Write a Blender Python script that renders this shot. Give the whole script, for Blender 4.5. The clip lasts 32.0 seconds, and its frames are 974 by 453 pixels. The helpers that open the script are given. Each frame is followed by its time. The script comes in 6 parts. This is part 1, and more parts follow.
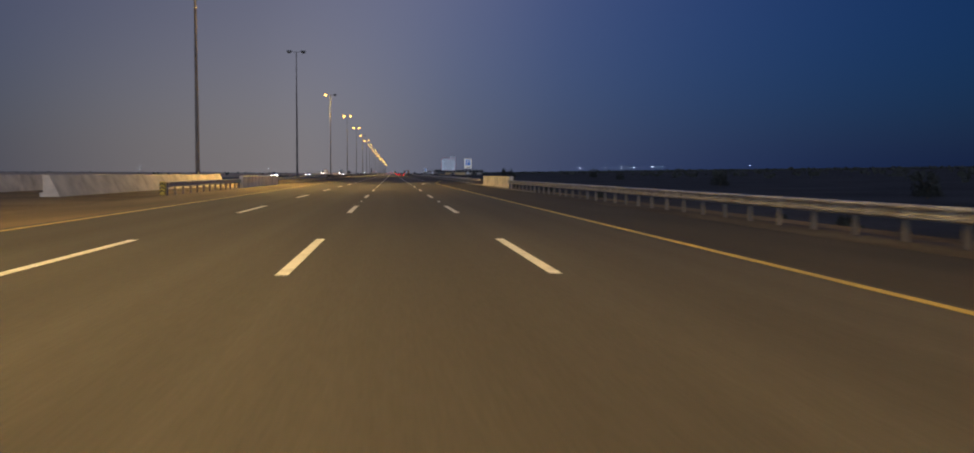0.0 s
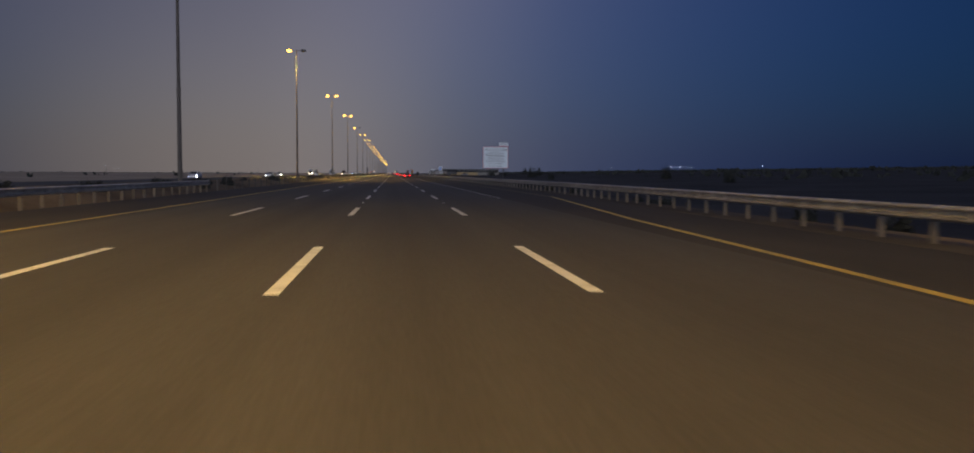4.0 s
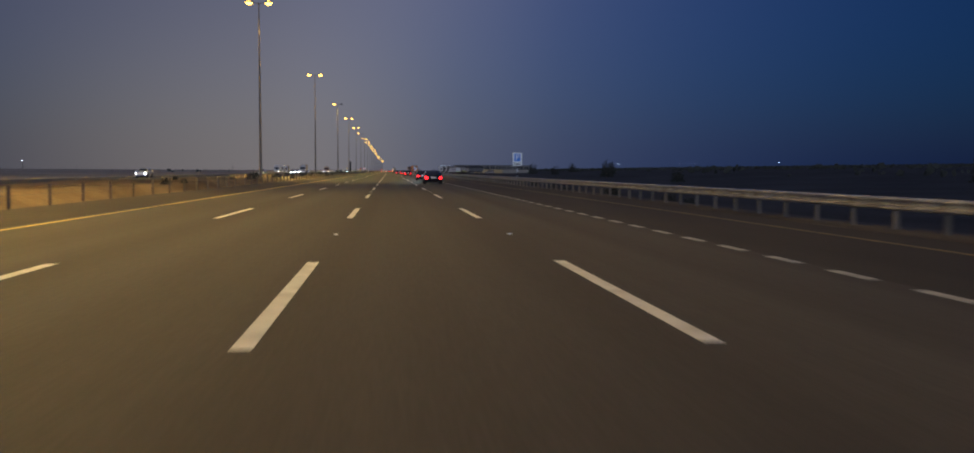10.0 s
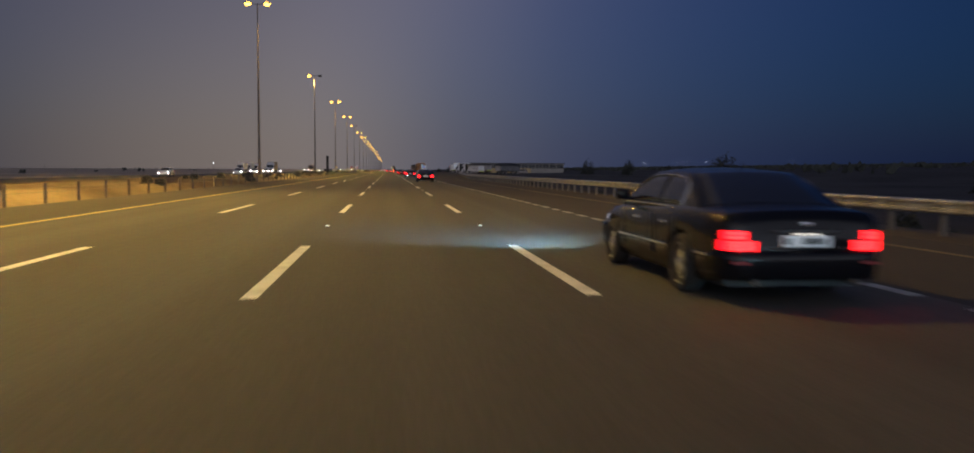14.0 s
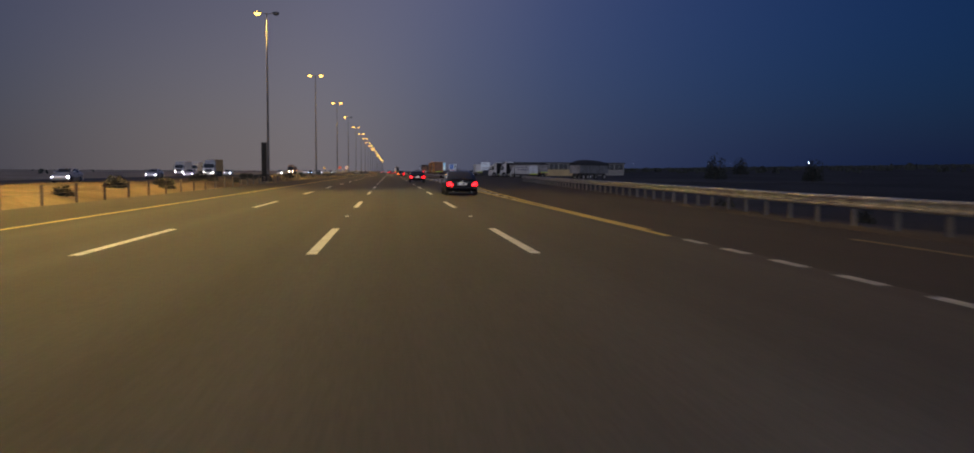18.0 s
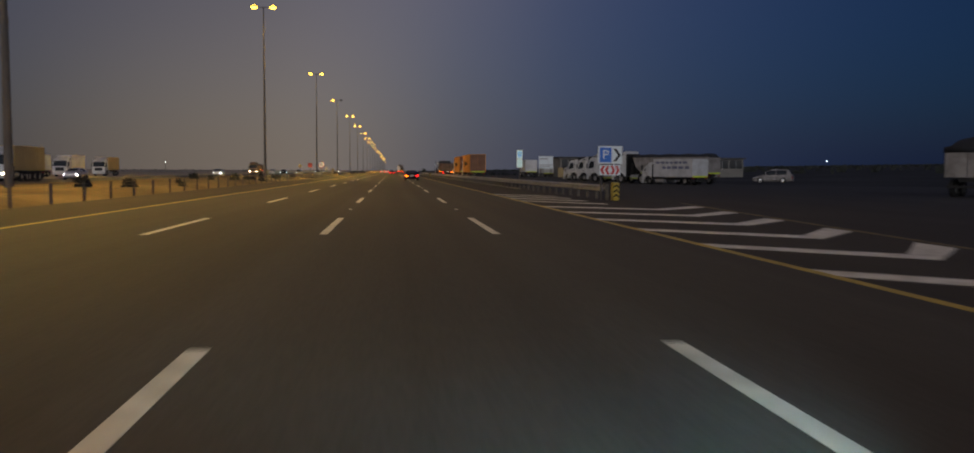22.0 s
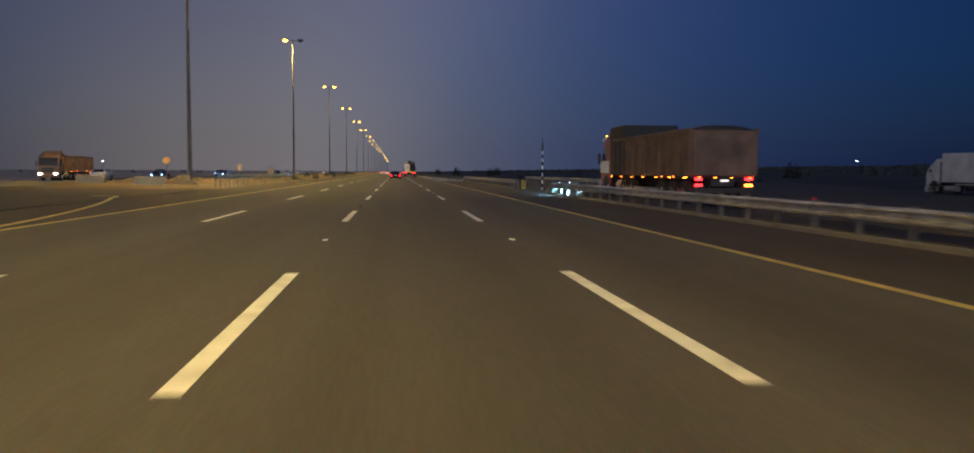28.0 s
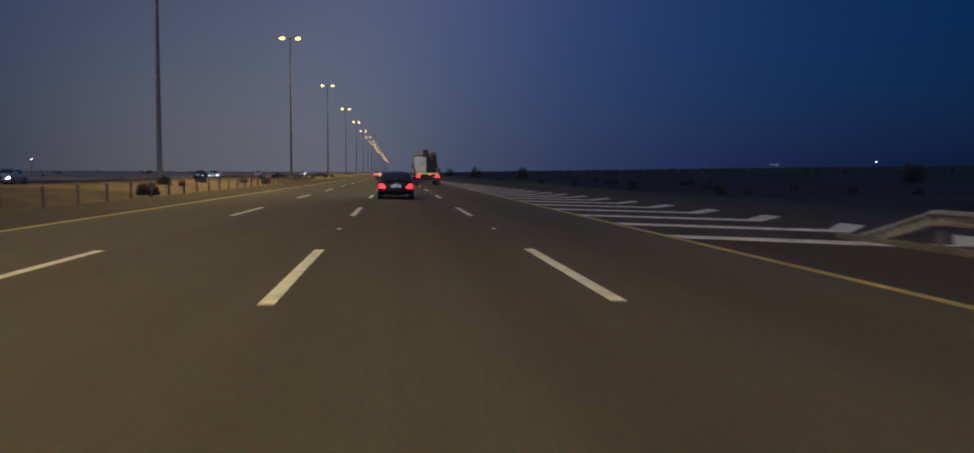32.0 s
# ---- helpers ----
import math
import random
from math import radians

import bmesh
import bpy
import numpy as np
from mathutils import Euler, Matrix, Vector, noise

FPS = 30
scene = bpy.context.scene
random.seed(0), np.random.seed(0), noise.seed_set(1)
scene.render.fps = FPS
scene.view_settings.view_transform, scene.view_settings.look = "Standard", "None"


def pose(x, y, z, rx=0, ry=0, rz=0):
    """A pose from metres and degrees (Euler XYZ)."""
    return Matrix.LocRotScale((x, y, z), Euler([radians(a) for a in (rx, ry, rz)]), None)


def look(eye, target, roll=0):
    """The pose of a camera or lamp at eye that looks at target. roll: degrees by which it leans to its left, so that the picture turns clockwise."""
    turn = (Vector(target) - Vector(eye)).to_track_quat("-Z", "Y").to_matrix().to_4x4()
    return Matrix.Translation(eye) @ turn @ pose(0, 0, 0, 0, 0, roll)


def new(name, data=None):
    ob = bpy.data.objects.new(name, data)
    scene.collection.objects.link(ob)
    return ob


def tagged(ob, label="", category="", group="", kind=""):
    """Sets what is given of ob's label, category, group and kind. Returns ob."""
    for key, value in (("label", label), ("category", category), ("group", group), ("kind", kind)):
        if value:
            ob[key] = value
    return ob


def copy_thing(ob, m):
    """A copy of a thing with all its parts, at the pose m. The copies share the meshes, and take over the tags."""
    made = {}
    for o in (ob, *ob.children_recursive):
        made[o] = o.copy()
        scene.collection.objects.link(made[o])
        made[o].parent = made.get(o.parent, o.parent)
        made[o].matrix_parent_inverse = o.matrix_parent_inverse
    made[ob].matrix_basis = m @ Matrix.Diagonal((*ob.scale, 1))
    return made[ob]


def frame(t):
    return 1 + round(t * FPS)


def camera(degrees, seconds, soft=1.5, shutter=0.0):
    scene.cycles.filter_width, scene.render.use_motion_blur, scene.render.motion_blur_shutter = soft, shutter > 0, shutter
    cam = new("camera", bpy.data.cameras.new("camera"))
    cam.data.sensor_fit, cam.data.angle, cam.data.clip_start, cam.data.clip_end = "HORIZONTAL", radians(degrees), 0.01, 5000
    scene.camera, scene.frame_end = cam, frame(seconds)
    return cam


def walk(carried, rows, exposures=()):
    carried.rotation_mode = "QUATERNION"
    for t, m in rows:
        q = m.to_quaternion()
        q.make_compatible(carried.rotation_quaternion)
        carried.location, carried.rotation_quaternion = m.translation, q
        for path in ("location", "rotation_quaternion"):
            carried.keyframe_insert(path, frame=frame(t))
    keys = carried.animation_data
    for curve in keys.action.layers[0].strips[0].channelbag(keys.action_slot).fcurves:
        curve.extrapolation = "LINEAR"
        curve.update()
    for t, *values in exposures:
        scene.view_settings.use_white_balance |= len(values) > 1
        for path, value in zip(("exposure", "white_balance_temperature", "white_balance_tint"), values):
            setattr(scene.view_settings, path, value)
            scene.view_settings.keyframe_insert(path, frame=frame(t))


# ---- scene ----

# ---------------------------------------------------------------- camera
cam = camera(58.78, 32.0, soft=1.8, shutter=0.28)
WAY = (
    (0, -0.38, -0.19, 1.345, 86.50, -0.29, -6.25),
    (1, -0.38, 27.26, 1.345, 86.46, -0.29, -6.19),
    (2, -0.44, 54.84, 1.345, 86.50, -0.29, -6.20),
    (3, -0.47, 82.60, 1.345, 86.52, -0.29, -6.17),
    (4, -0.49, 109.67, 1.345, 86.50, -0.29, -6.21),
    (5, -0.52, 137.17, 1.345, 86.48, -0.29, -6.25),
    (6, -0.54, 164.66, 1.345, 86.47, -0.29, -6.30),
    (7, -0.57, 192.10, 1.345, 86.38, -0.29, -6.24),
    (8, -0.62, 219.51, 1.345, 86.37, -0.29, -6.24),
    (9, -0.72, 247.16, 1.345, 86.32, -0.29, -6.28),
    (10, -0.72, 274.77, 1.345, 86.32, -0.29, -6.44),
    (11, -0.66, 301.59, 1.345, 86.30, -0.29, -6.57),
    (12, -0.56, 328.00, 1.345, 86.26, -0.29, -6.68),
    (13, -0.46, 354.26, 1.345, 86.26, -0.29, -6.63),
    (14, -0.38, 380.21, 1.345, 86.26, -0.29, -6.48),
    (15, -0.46, 406.09, 1.345, 86.28, -0.29, -6.41),
    (16, -0.53, 431.82, 1.345, 86.31, -0.29, -6.35),
    (17, -0.61, 457.55, 1.345, 86.34, -0.29, -6.29),
    (18, -0.56, 483.24, 1.345, 86.36, -0.29, -6.37),
    (19, -0.51, 509.01, 1.345, 86.37, -0.29, -6.41),
    (20, -0.46, 534.94, 1.345, 86.41, -0.29, -6.30),
    (21, -0.40, 560.88, 1.345, 86.36, -0.29, -6.24),
    (22, -0.38, 586.97, 1.345, 86.32, -0.29, -6.22),
    (23, -0.40, 613.16, 1.345, 86.37, -0.29, -6.16),
    (24, -0.40, 639.38, 1.345, 86.33, -0.29, -6.20),
    (25, -0.38, 665.52, 1.345, 86.29, -0.29, -6.24),
    (26, -0.41, 691.72, 1.345, 86.32, -0.29, -6.17),
    (27, -0.44, 717.88, 1.345, 86.35, -0.29, -6.10),
    (28, -0.47, 744.05, 1.345, 86.37, -0.29, -6.02),
    (29, -0.50, 770.05, 1.345, 86.31, -0.29, -6.00),
    (30, -0.57, 796.40, 1.345, 86.36, -0.29, -6.00),
    (31, -0.50, 822.17, 1.345, 86.34, -0.29, -6.00),
    (32, -0.52, 848.45, 1.345, 86.43, -0.29, -6.04),
)

EXPOSURES = ((0, 0.12, 5650, 15), (1, 0.3, 6400, 15), (2, 0.08, 5750, 15), (3, -0.1, 5250, 17), (5, 0.25, 7250, 12), (6, 0.45, 8200, 10), (7, 0.55, 10700, 15), (8, 0.5, 10500, 15), (9, 0.35, 8200, 17), (10, 0.0, 5650, 14), (11, 0.1, 6100, 15), (12, 0.4, 7850, 17),
             (13, 0.2, 7950, 19), (14, -0.05, 6400, 17), (17, -0.12, 6000, 20), (20, -0.28, 5450, 18), (22, -0.2, 6900, 12), (24, -0.1, 7050, 13), (25, 0.15, 7450, 13), (26, 0.05, 6900, 13), (28, -0.12, 5600, 16), (29, -0.14, 5950, 17), (30, -0.34, 5250, 18), (32, -0.44, 4950, 15))
walk(cam, [(t, pose(x, y, z, rx, ry, rz)) for t, x, y, z, rx, ry, rz in WAY], EXPOSURES)

# ---------------------------------------------------------------- sky and large lights
world = bpy.data.worlds.new("dusk_sky")
scene.world = world
world.use_nodes = True
wn, wl = world.node_tree.nodes, world.node_tree.links
wn.clear()
w_out = wn.new("ShaderNodeOutputWorld")
w_bg = wn.new("ShaderNodeBackground")
w_sky = wn.new("ShaderNodeTexSky")
w_sky.sky_type = "NISHITA"
w_sky.sun_disc = False
w_sky.sun_elevation = radians(4)
w_sky.sun_rotation = radians(200)
w_sky.dust_density = 2.0
w_sky.ozone_density = 6.0
w_co = wn.new("ShaderNodeTexCoord")
w_sep = wn.new("ShaderNodeSeparateXYZ")
wl.new(w_co.outputs["Generated"], w_sep.inputs[0])
# dusk sky: blue overhead and to the east, lamp-lit haze painted greyer and warmer westward
w_az = wn.new("ShaderNodeValToRGB")
w_map = wn.new("ShaderNodeMapRange")
w_map.inputs["From Min"].default_value = -0.45
w_map.inputs["From Max"].default_value = 0.62
wl.new(w_sep.outputs["X"], w_map.inputs["Value"])
wl.new(w_map.outputs[0], w_az.inputs[0])
SKY_AZ = ((0.0, (0.056, 0.051, 0.068)), (0.28, (0.120, 0.106, 0.116)), (0.44, (0.156, 0.141, 0.168)), (0.60, (0.050, 0.060, 0.122)), (0.8, (0.0155, 0.0258, 0.075)), (1.0, (0.0052, 0.0099, 0.035)))
w_az.color_ramp.interpolation = "B_SPLINE"
el = w_az.color_ramp.elements
while len(el) < len(SKY_AZ):
    el.new(0.5)
for e, (p, c) in zip(el, SKY_AZ):
    e.position, e.color = p, (*c, 1)
w_el = wn.new("ShaderNodeValToRGB")
wl.new(w_sep.outputs["Z"], w_el.inputs[0])
for e, (p, c) in zip(w_el.color_ramp.elements, ((0.0, (0.80, 0.88, 0.84)), (0.28, (0.95, 0.95, 0.95)))):
    e.position, e.color = p, (*c, 1)
w_mul = wn.new("ShaderNodeMix")
w_mul.data_type, w_mul.blend_type = "RGBA", "MULTIPLY"
w_mul.inputs[0].default_value = 1.0
wl.new(w_az.outputs[0], w_mul.inputs[6])
wl.new(w_el.outputs[0], w_mul.inputs[7])
w_add = wn.new("ShaderNodeMix")
w_add.data_type, w_add.blend_type = "RGBA", "ADD"
w_add.inputs[0].default_value = 0.02
wl.new(w_mul.outputs[2], w_add.inputs[6])
wl.new(w_sky.outputs[0], w_add.inputs[7])
# afterglow low in the south, out of view, added to light south-facing faces
w_back = wn.new("ShaderNodeMapRange")
w_back.interpolation_type = "SMOOTHSTEP"
w_back.inputs["From Min"].default_value, w_back.inputs["From Max"].default_value = -0.05, -0.85
wl.new(w_sep.outputs["Y"], w_back.inputs["Value"])
w_low = wn.new("ShaderNodeMapRange")
w_low.interpolation_type = "SMOOTHSTEP"
w_low.inputs["From Min"].default_value, w_low.inputs["From Max"].default_value = 0.75, 0.0
wl.new(w_sep.outputs["Z"], w_low.inputs["Value"])
w_after = wn.new("ShaderNodeMath")
w_after.operation = "MULTIPLY"
wl.new(w_back.outputs[0], w_after.inputs[0])
wl.new(w_low.outputs[0], w_after.inputs[1])
w_glow = wn.new("ShaderNodeMix")
w_glow.data_type, w_glow.blend_type = "RGBA", "ADD"
w_glow.inputs[7].default_value = (1.08, 1.12, 1.22, 1)
wl.new(w_after.outputs[0], w_glow.inputs[0])
wl.new(w_add.outputs[2], w_glow.inputs[6])
# lamp-lit haze over the road, painted into the sky low in the north
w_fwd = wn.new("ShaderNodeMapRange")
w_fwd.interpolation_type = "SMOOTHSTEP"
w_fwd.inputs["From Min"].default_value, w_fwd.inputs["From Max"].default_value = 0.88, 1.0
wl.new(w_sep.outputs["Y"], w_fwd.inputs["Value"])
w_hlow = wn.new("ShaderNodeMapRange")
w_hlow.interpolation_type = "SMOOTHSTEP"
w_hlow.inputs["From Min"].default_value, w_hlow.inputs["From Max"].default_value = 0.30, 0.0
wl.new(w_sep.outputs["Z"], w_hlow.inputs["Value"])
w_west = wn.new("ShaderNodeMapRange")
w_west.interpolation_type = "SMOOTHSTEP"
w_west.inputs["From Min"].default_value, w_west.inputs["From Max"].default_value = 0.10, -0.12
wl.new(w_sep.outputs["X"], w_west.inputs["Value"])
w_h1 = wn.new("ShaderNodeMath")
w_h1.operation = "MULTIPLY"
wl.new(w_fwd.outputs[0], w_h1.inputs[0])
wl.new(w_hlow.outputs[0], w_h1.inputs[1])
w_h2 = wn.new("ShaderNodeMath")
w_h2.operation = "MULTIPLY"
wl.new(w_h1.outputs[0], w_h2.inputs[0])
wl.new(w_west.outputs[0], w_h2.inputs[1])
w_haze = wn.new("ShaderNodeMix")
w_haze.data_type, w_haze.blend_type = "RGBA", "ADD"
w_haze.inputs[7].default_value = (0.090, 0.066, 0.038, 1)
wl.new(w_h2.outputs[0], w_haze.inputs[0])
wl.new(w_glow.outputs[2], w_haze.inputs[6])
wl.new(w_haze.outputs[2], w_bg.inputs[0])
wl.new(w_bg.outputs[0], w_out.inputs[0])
w_bg.inputs[1].default_value = 1.0
scene.view_settings.exposure = 0.0

LAMP_X, LAMP_Z = -21.75, 28.6
LAMP_Y = [-4, 98.5, 199.6, 307.4, 420.8, 527.8, 638.1, 736.5, 836.9, 929.6, 1029.5, 1127] + [1228 + 101 * k for k in range(20)]
LAMP_DARK = (2,)          # lamp heads that are out
LAMP_SINGLE = {3: 96000, 6: 58000, 9: 96000}   # only the head over the far carriageway burns, its watts
SODIUM = (1.0, 0.61, 0.115)

def sodium_lamp(x, y, z, watts, lean=-22):
    d = bpy.data.lights.new("sodium_light", "SPOT")
    d.energy, d.color, d.shadow_soft_size = watts, SODIUM, 0.5
    d.spot_size, d.spot_blend = radians(160), 0.75
    ob = new("sodium_light", d)
    ob.matrix_world = pose(x, y, z, 0, lean, 0) @ Matrix.Diagonal((0.27, 1.0, 1.0, 1.0))
    return ob

for k, ly in enumerate(LAMP_Y[:15]):
    if k not in LAMP_DARK:
        sodium_lamp(LAMP_X + (-1.5 if k in LAMP_SINGLE else 1.5), ly, LAMP_Z - 0.6, LAMP_SINGLE.get(k, 114000))
    if k not in LAMP_DARK and k not in LAMP_SINGLE and 2 < k < 13:
        sodium_lamp(LAMP_X - 1.5, ly, LAMP_Z - 0.6, 80000, 22)

# ---------------------------------------------------------------- materials
def material(name, rough=0.6, metal=0.0, base=(0.5, 0.5, 0.5), noise_scale=4.0, spread=0.25, fine=60.0, bump=0.2, dist=0.01, stretch=None, spec=0.5, stain=None, per_object=0.0, coat=0.0, bands=0.0):
    m = bpy.data.materials.new(name)
    m.use_nodes = True
    n, l = m.node_tree.nodes, m.node_tree.links
    b = n["Principled BSDF"]
    b.inputs["Roughness"].default_value = rough
    b.inputs["Metallic"].default_value = metal
    b.inputs["Specular IOR Level"].default_value = spec
    b.inputs["Coat Weight"].default_value = coat
    b.inputs["Coat Roughness"].default_value = 0.06
    co = n.new("ShaderNodeTexCoord")
    src = co.outputs["Object"]
    if stretch:
        mp = n.new("ShaderNodeMapping")
        mp.inputs["Scale"].default_value = stretch
        l.new(src, mp.inputs[0])
        src = mp.outputs[0]
    big = n.new("ShaderNodeTexNoise")
    big.inputs["Scale"].default_value = noise_scale
    big.inputs["Detail"].default_value = 5
    l.new(src, big.inputs["Vector"])
    small = n.new("ShaderNodeTexNoise")
    small.inputs["Scale"].default_value = fine
    small.inputs["Detail"].default_value = 3
    l.new(src, small.inputs["Vector"])
    ramp = n.new("ShaderNodeValToRGB")
    lo = tuple(c * (1 - spread) for c in base)
    hi = tuple(min(1, c * (1 + spread)) for c in base)
    if stain:
        lo = stain
    ramp.color_ramp.elements[0].position, ramp.color_ramp.elements[0].color = 0.3, (*lo, 1)
    ramp.color_ramp.elements[1].position, ramp.color_ramp.elements[1].color = 0.65, (*hi, 1)
    l.new(big.outputs["Fac"], ramp.inputs[0])
    mix = n.new("ShaderNodeMix")
    mix.data_type, mix.blend_type = "RGBA", "OVERLAY"
    mix.inputs[0].default_value = 0.35
    l.new(ramp.outputs[0], mix.inputs[6])
    l.new(small.outputs["Color"], mix.inputs[7])
    grey = n.new("ShaderNodeRGBToBW")
    l.new(small.outputs["Color"], grey.inputs[0])
    l.new(grey.outputs[0], mix.inputs[7])
    col = mix.outputs[2]
    if bands:   # long worn tracks and oil streaks along the lanes
        bmap = n.new("ShaderNodeMapping")
        bmap.inputs["Scale"].default_value = (1.0, 0.006, 1.0)
        l.new(co.outputs["Object"], bmap.inputs[0])
        bn = n.new("ShaderNodeTexNoise")
        bn.inputs["Scale"].default_value, bn.inputs["Detail"].default_value = 0.75, 3
        l.new(bmap.outputs[0], bn.inputs["Vector"])
        bmr = n.new("ShaderNodeMapRange")
        bmr.inputs["From Min"].default_value, bmr.inputs["From Max"].default_value = 0.3, 0.7
        bmr.inputs["To Min"].default_value, bmr.inputs["To Max"].default_value = 1 - bands, 1 + bands
        l.new(bn.outputs["Fac"], bmr.inputs["Value"])
        bh = n.new("ShaderNodeHueSaturation")
        l.new(bmr.outputs[0], bh.inputs["Value"])
        l.new(col, bh.inputs["Color"])
        col = bh.outputs[0]
    if per_object:
        info = n.new("ShaderNodeObjectInfo")
        hsv = n.new("ShaderNodeHueSaturation")
        mr = n.new("ShaderNodeMapRange")
        mr.inputs["To Min"].default_value, mr.inputs["To Max"].default_value = 1 - per_object, 1 + per_object
        l.new(info.outputs["Random"], mr.inputs["Value"])
        l.new(mr.outputs[0], hsv.inputs["Value"])
        l.new(col, hsv.inputs["Color"])
        col = hsv.outputs[0]
    l.new(col, b.inputs["Base Color"])
    rm = n.new("ShaderNodeMapRange")
    rm.inputs["To Min"].default_value, rm.inputs["To Max"].default_value = max(0.02, rough - 0.1), min(1, rough + 0.1)
    l.new(big.outputs["Fac"], rm.inputs["Value"])
    l.new(rm.outputs[0], b.inputs["Roughness"])
    if bump:
        bp = n.new("ShaderNodeBump")
        bp.inputs["Strength"].default_value, bp.inputs["Distance"].default_value = bump, dist
        l.new(small.outputs["Fac"], bp.inputs["Height"])
        l.new(bp.outputs[0], b.inputs["Normal"])
    return m

def glow(name, colour, strength):
    m = bpy.data.materials.new(name)
    m.use_nodes = True
    b = m.node_tree.nodes["Principled BSDF"]
    b.inputs["Base Color"].default_value = (*colour, 1)
    b.inputs["Emission Color"].default_value = (*colour, 1)
    b.inputs["Emission Strength"].default_value = strength
    b.inputs["Roughness"].default_value = 0.3
    return m

def glass(name, tint=(0.02, 0.025, 0.03), spec=0.8):
    m = bpy.data.materials.new(name)
    m.use_nodes = True
    b = m.node_tree.nodes["Principled BSDF"]
    b.inputs["Base Color"].default_value = (*tint, 1)
    b.inputs["Roughness"].default_value = 0.05
    b.inputs["Specular IOR Level"].default_value = spec
    return m

M_ASPHALT = material("asphalt", 0.84, 0, (0.058, 0.056, 0.053), 0.35, 0.16, 30, 0.4, 0.004, stretch=(1, 0.12, 1), spec=0.35, bands=0.22)
M_SHOULDER = material("shoulder_asphalt", 0.88, 0, (0.040, 0.0375, 0.0345), 0.5, 0.25, 40, 0.5, 0.008, stretch=(1, 0.2, 1), spec=0.3)
M_DUSTY = material("sandy_shoulder", 0.92, 0, (0.165, 0.128, 0.080), 0.35, 0.25, 20, 0.5, 0.01, stretch=(1, 0.15, 1), spec=0.15, stain=(0.105, 0.086, 0.060))
M_VERGE = material("dust_covered_verge", 0.95, 0, (0.082, 0.073, 0.061), 0.5, 0.3, 9, 0.6, 0.02, stretch=(1, 0.3, 1), spec=0.1, stain=(0.060, 0.053, 0.044), bands=0.15)
M_OIL = material("oil_mark", 0.9, 0, (0.040, 0.038, 0.036), 2, 0.3, 40, 0.2, 0.002, spec=0.1)
M_PLATE_LAMP = glow("plate_lamp_lit", (1.0, 0.92, 0.75), 1.6)
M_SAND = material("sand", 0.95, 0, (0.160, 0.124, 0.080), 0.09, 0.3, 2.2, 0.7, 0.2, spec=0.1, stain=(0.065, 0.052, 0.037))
# far west sand: distance haze put into its paler colour
M_HAZED_SAND = material("hazed_desert_sand", 0.95, 0, (0.40, 0.33, 0.24), 0.03, 0.2, 1.5, 0.5, 0.2, spec=0.1, stain=(0.28, 0.23, 0.17))
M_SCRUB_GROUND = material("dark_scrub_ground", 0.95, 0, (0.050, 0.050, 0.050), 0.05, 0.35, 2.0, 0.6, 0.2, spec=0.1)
M_WHITE_LINE = material("white_road_paint", 0.6, 0, (0.74, 0.73, 0.70), 2.2, 0.1, 70, 0.3, 0.003, stain=(0.50, 0.49, 0.46))
# duller white for the auxiliary lane's short dashes
M_DULL_WHITE = material("dull_white_road_paint", 0.7, 0, (0.40, 0.40, 0.39), 2.2, 0.15, 70, 0.3, 0.003, stain=(0.24, 0.24, 0.23))
M_YELLOW_LINE = material("yellow_road_paint", 0.6, 0, (0.46, 0.345, 0.065), 1.6, 0.12, 70, 0.3, 0.003, stain=(0.34, 0.24, 0.05))
# duller yellow for the auxiliary lane and the slip road's far stretch
M_YELLOW_DULL = material("dull_yellow_road_paint", 0.75, 0, (0.16, 0.115, 0.045), 1.6, 0.3, 70, 0.3, 0.003, stain=(0.075, 0.062, 0.040))
M_GALV = material("galvanised_steel", 0.45, 0.35, (0.38, 0.37, 0.35), 1.2, 0.2, 30, 0.1, 0.002, stain=(0.22, 0.20, 0.18), per_object=0.12)
M_POST = material("post_steel", 0.65, 0.2, (0.17, 0.150, 0.125), 2.5, 0.25, 30, 0.15, 0.003, stain=(0.10, 0.088, 0.072), per_object=0.2)
M_CONCRETE = material("barrier_concrete", 0.85, 0, (0.56, 0.50, 0.40), 0.8, 0.14, 24, 0.35, 0.01, stain=(0.38, 0.33, 0.26), per_object=0.05)
M_KERB = material("kerb_concrete", 0.85, 0, (0.145, 0.13, 0.108), 1.0, 0.25, 24, 0.3, 0.01, per_object=0.08)
M_WIRE_POST = material("dark_wire_post", 0.7, 0.2, (0.085, 0.075, 0.062), 2.5, 0.25, 30, 0.15, 0.003, per_object=0.2)
M_POLE = material("lamp_pole_steel", 0.7, 0.1, (0.115, 0.098, 0.082), 0.5, 0.2, 20, 0.1, 0.003)
M_LAMPHEAD = material("lamp_housing", 0.5, 0.2, (0.14, 0.14, 0.14), 3, 0.2, 30, 0.1, 0.003)
M_SODIUM = glow("sodium_lens", (1.0, 0.54, 0.055), 9)
M_OFF = material("dark_lens", 0.2, 0, (0.12, 0.11, 0.09), 5, 0.1, 40, 0, 0.001)
M_SIGN_WHITE = material("sign_white_sheeting", 0.45, 0, (0.78, 0.85, 0.87), 1.5, 0.05, 60, 0.05, 0.001)
M_SIGN_BACK = material("sign_aluminium", 0.5, 0.5, (0.42, 0.42, 0.42), 1.5, 0.1, 60, 0.05, 0.001)
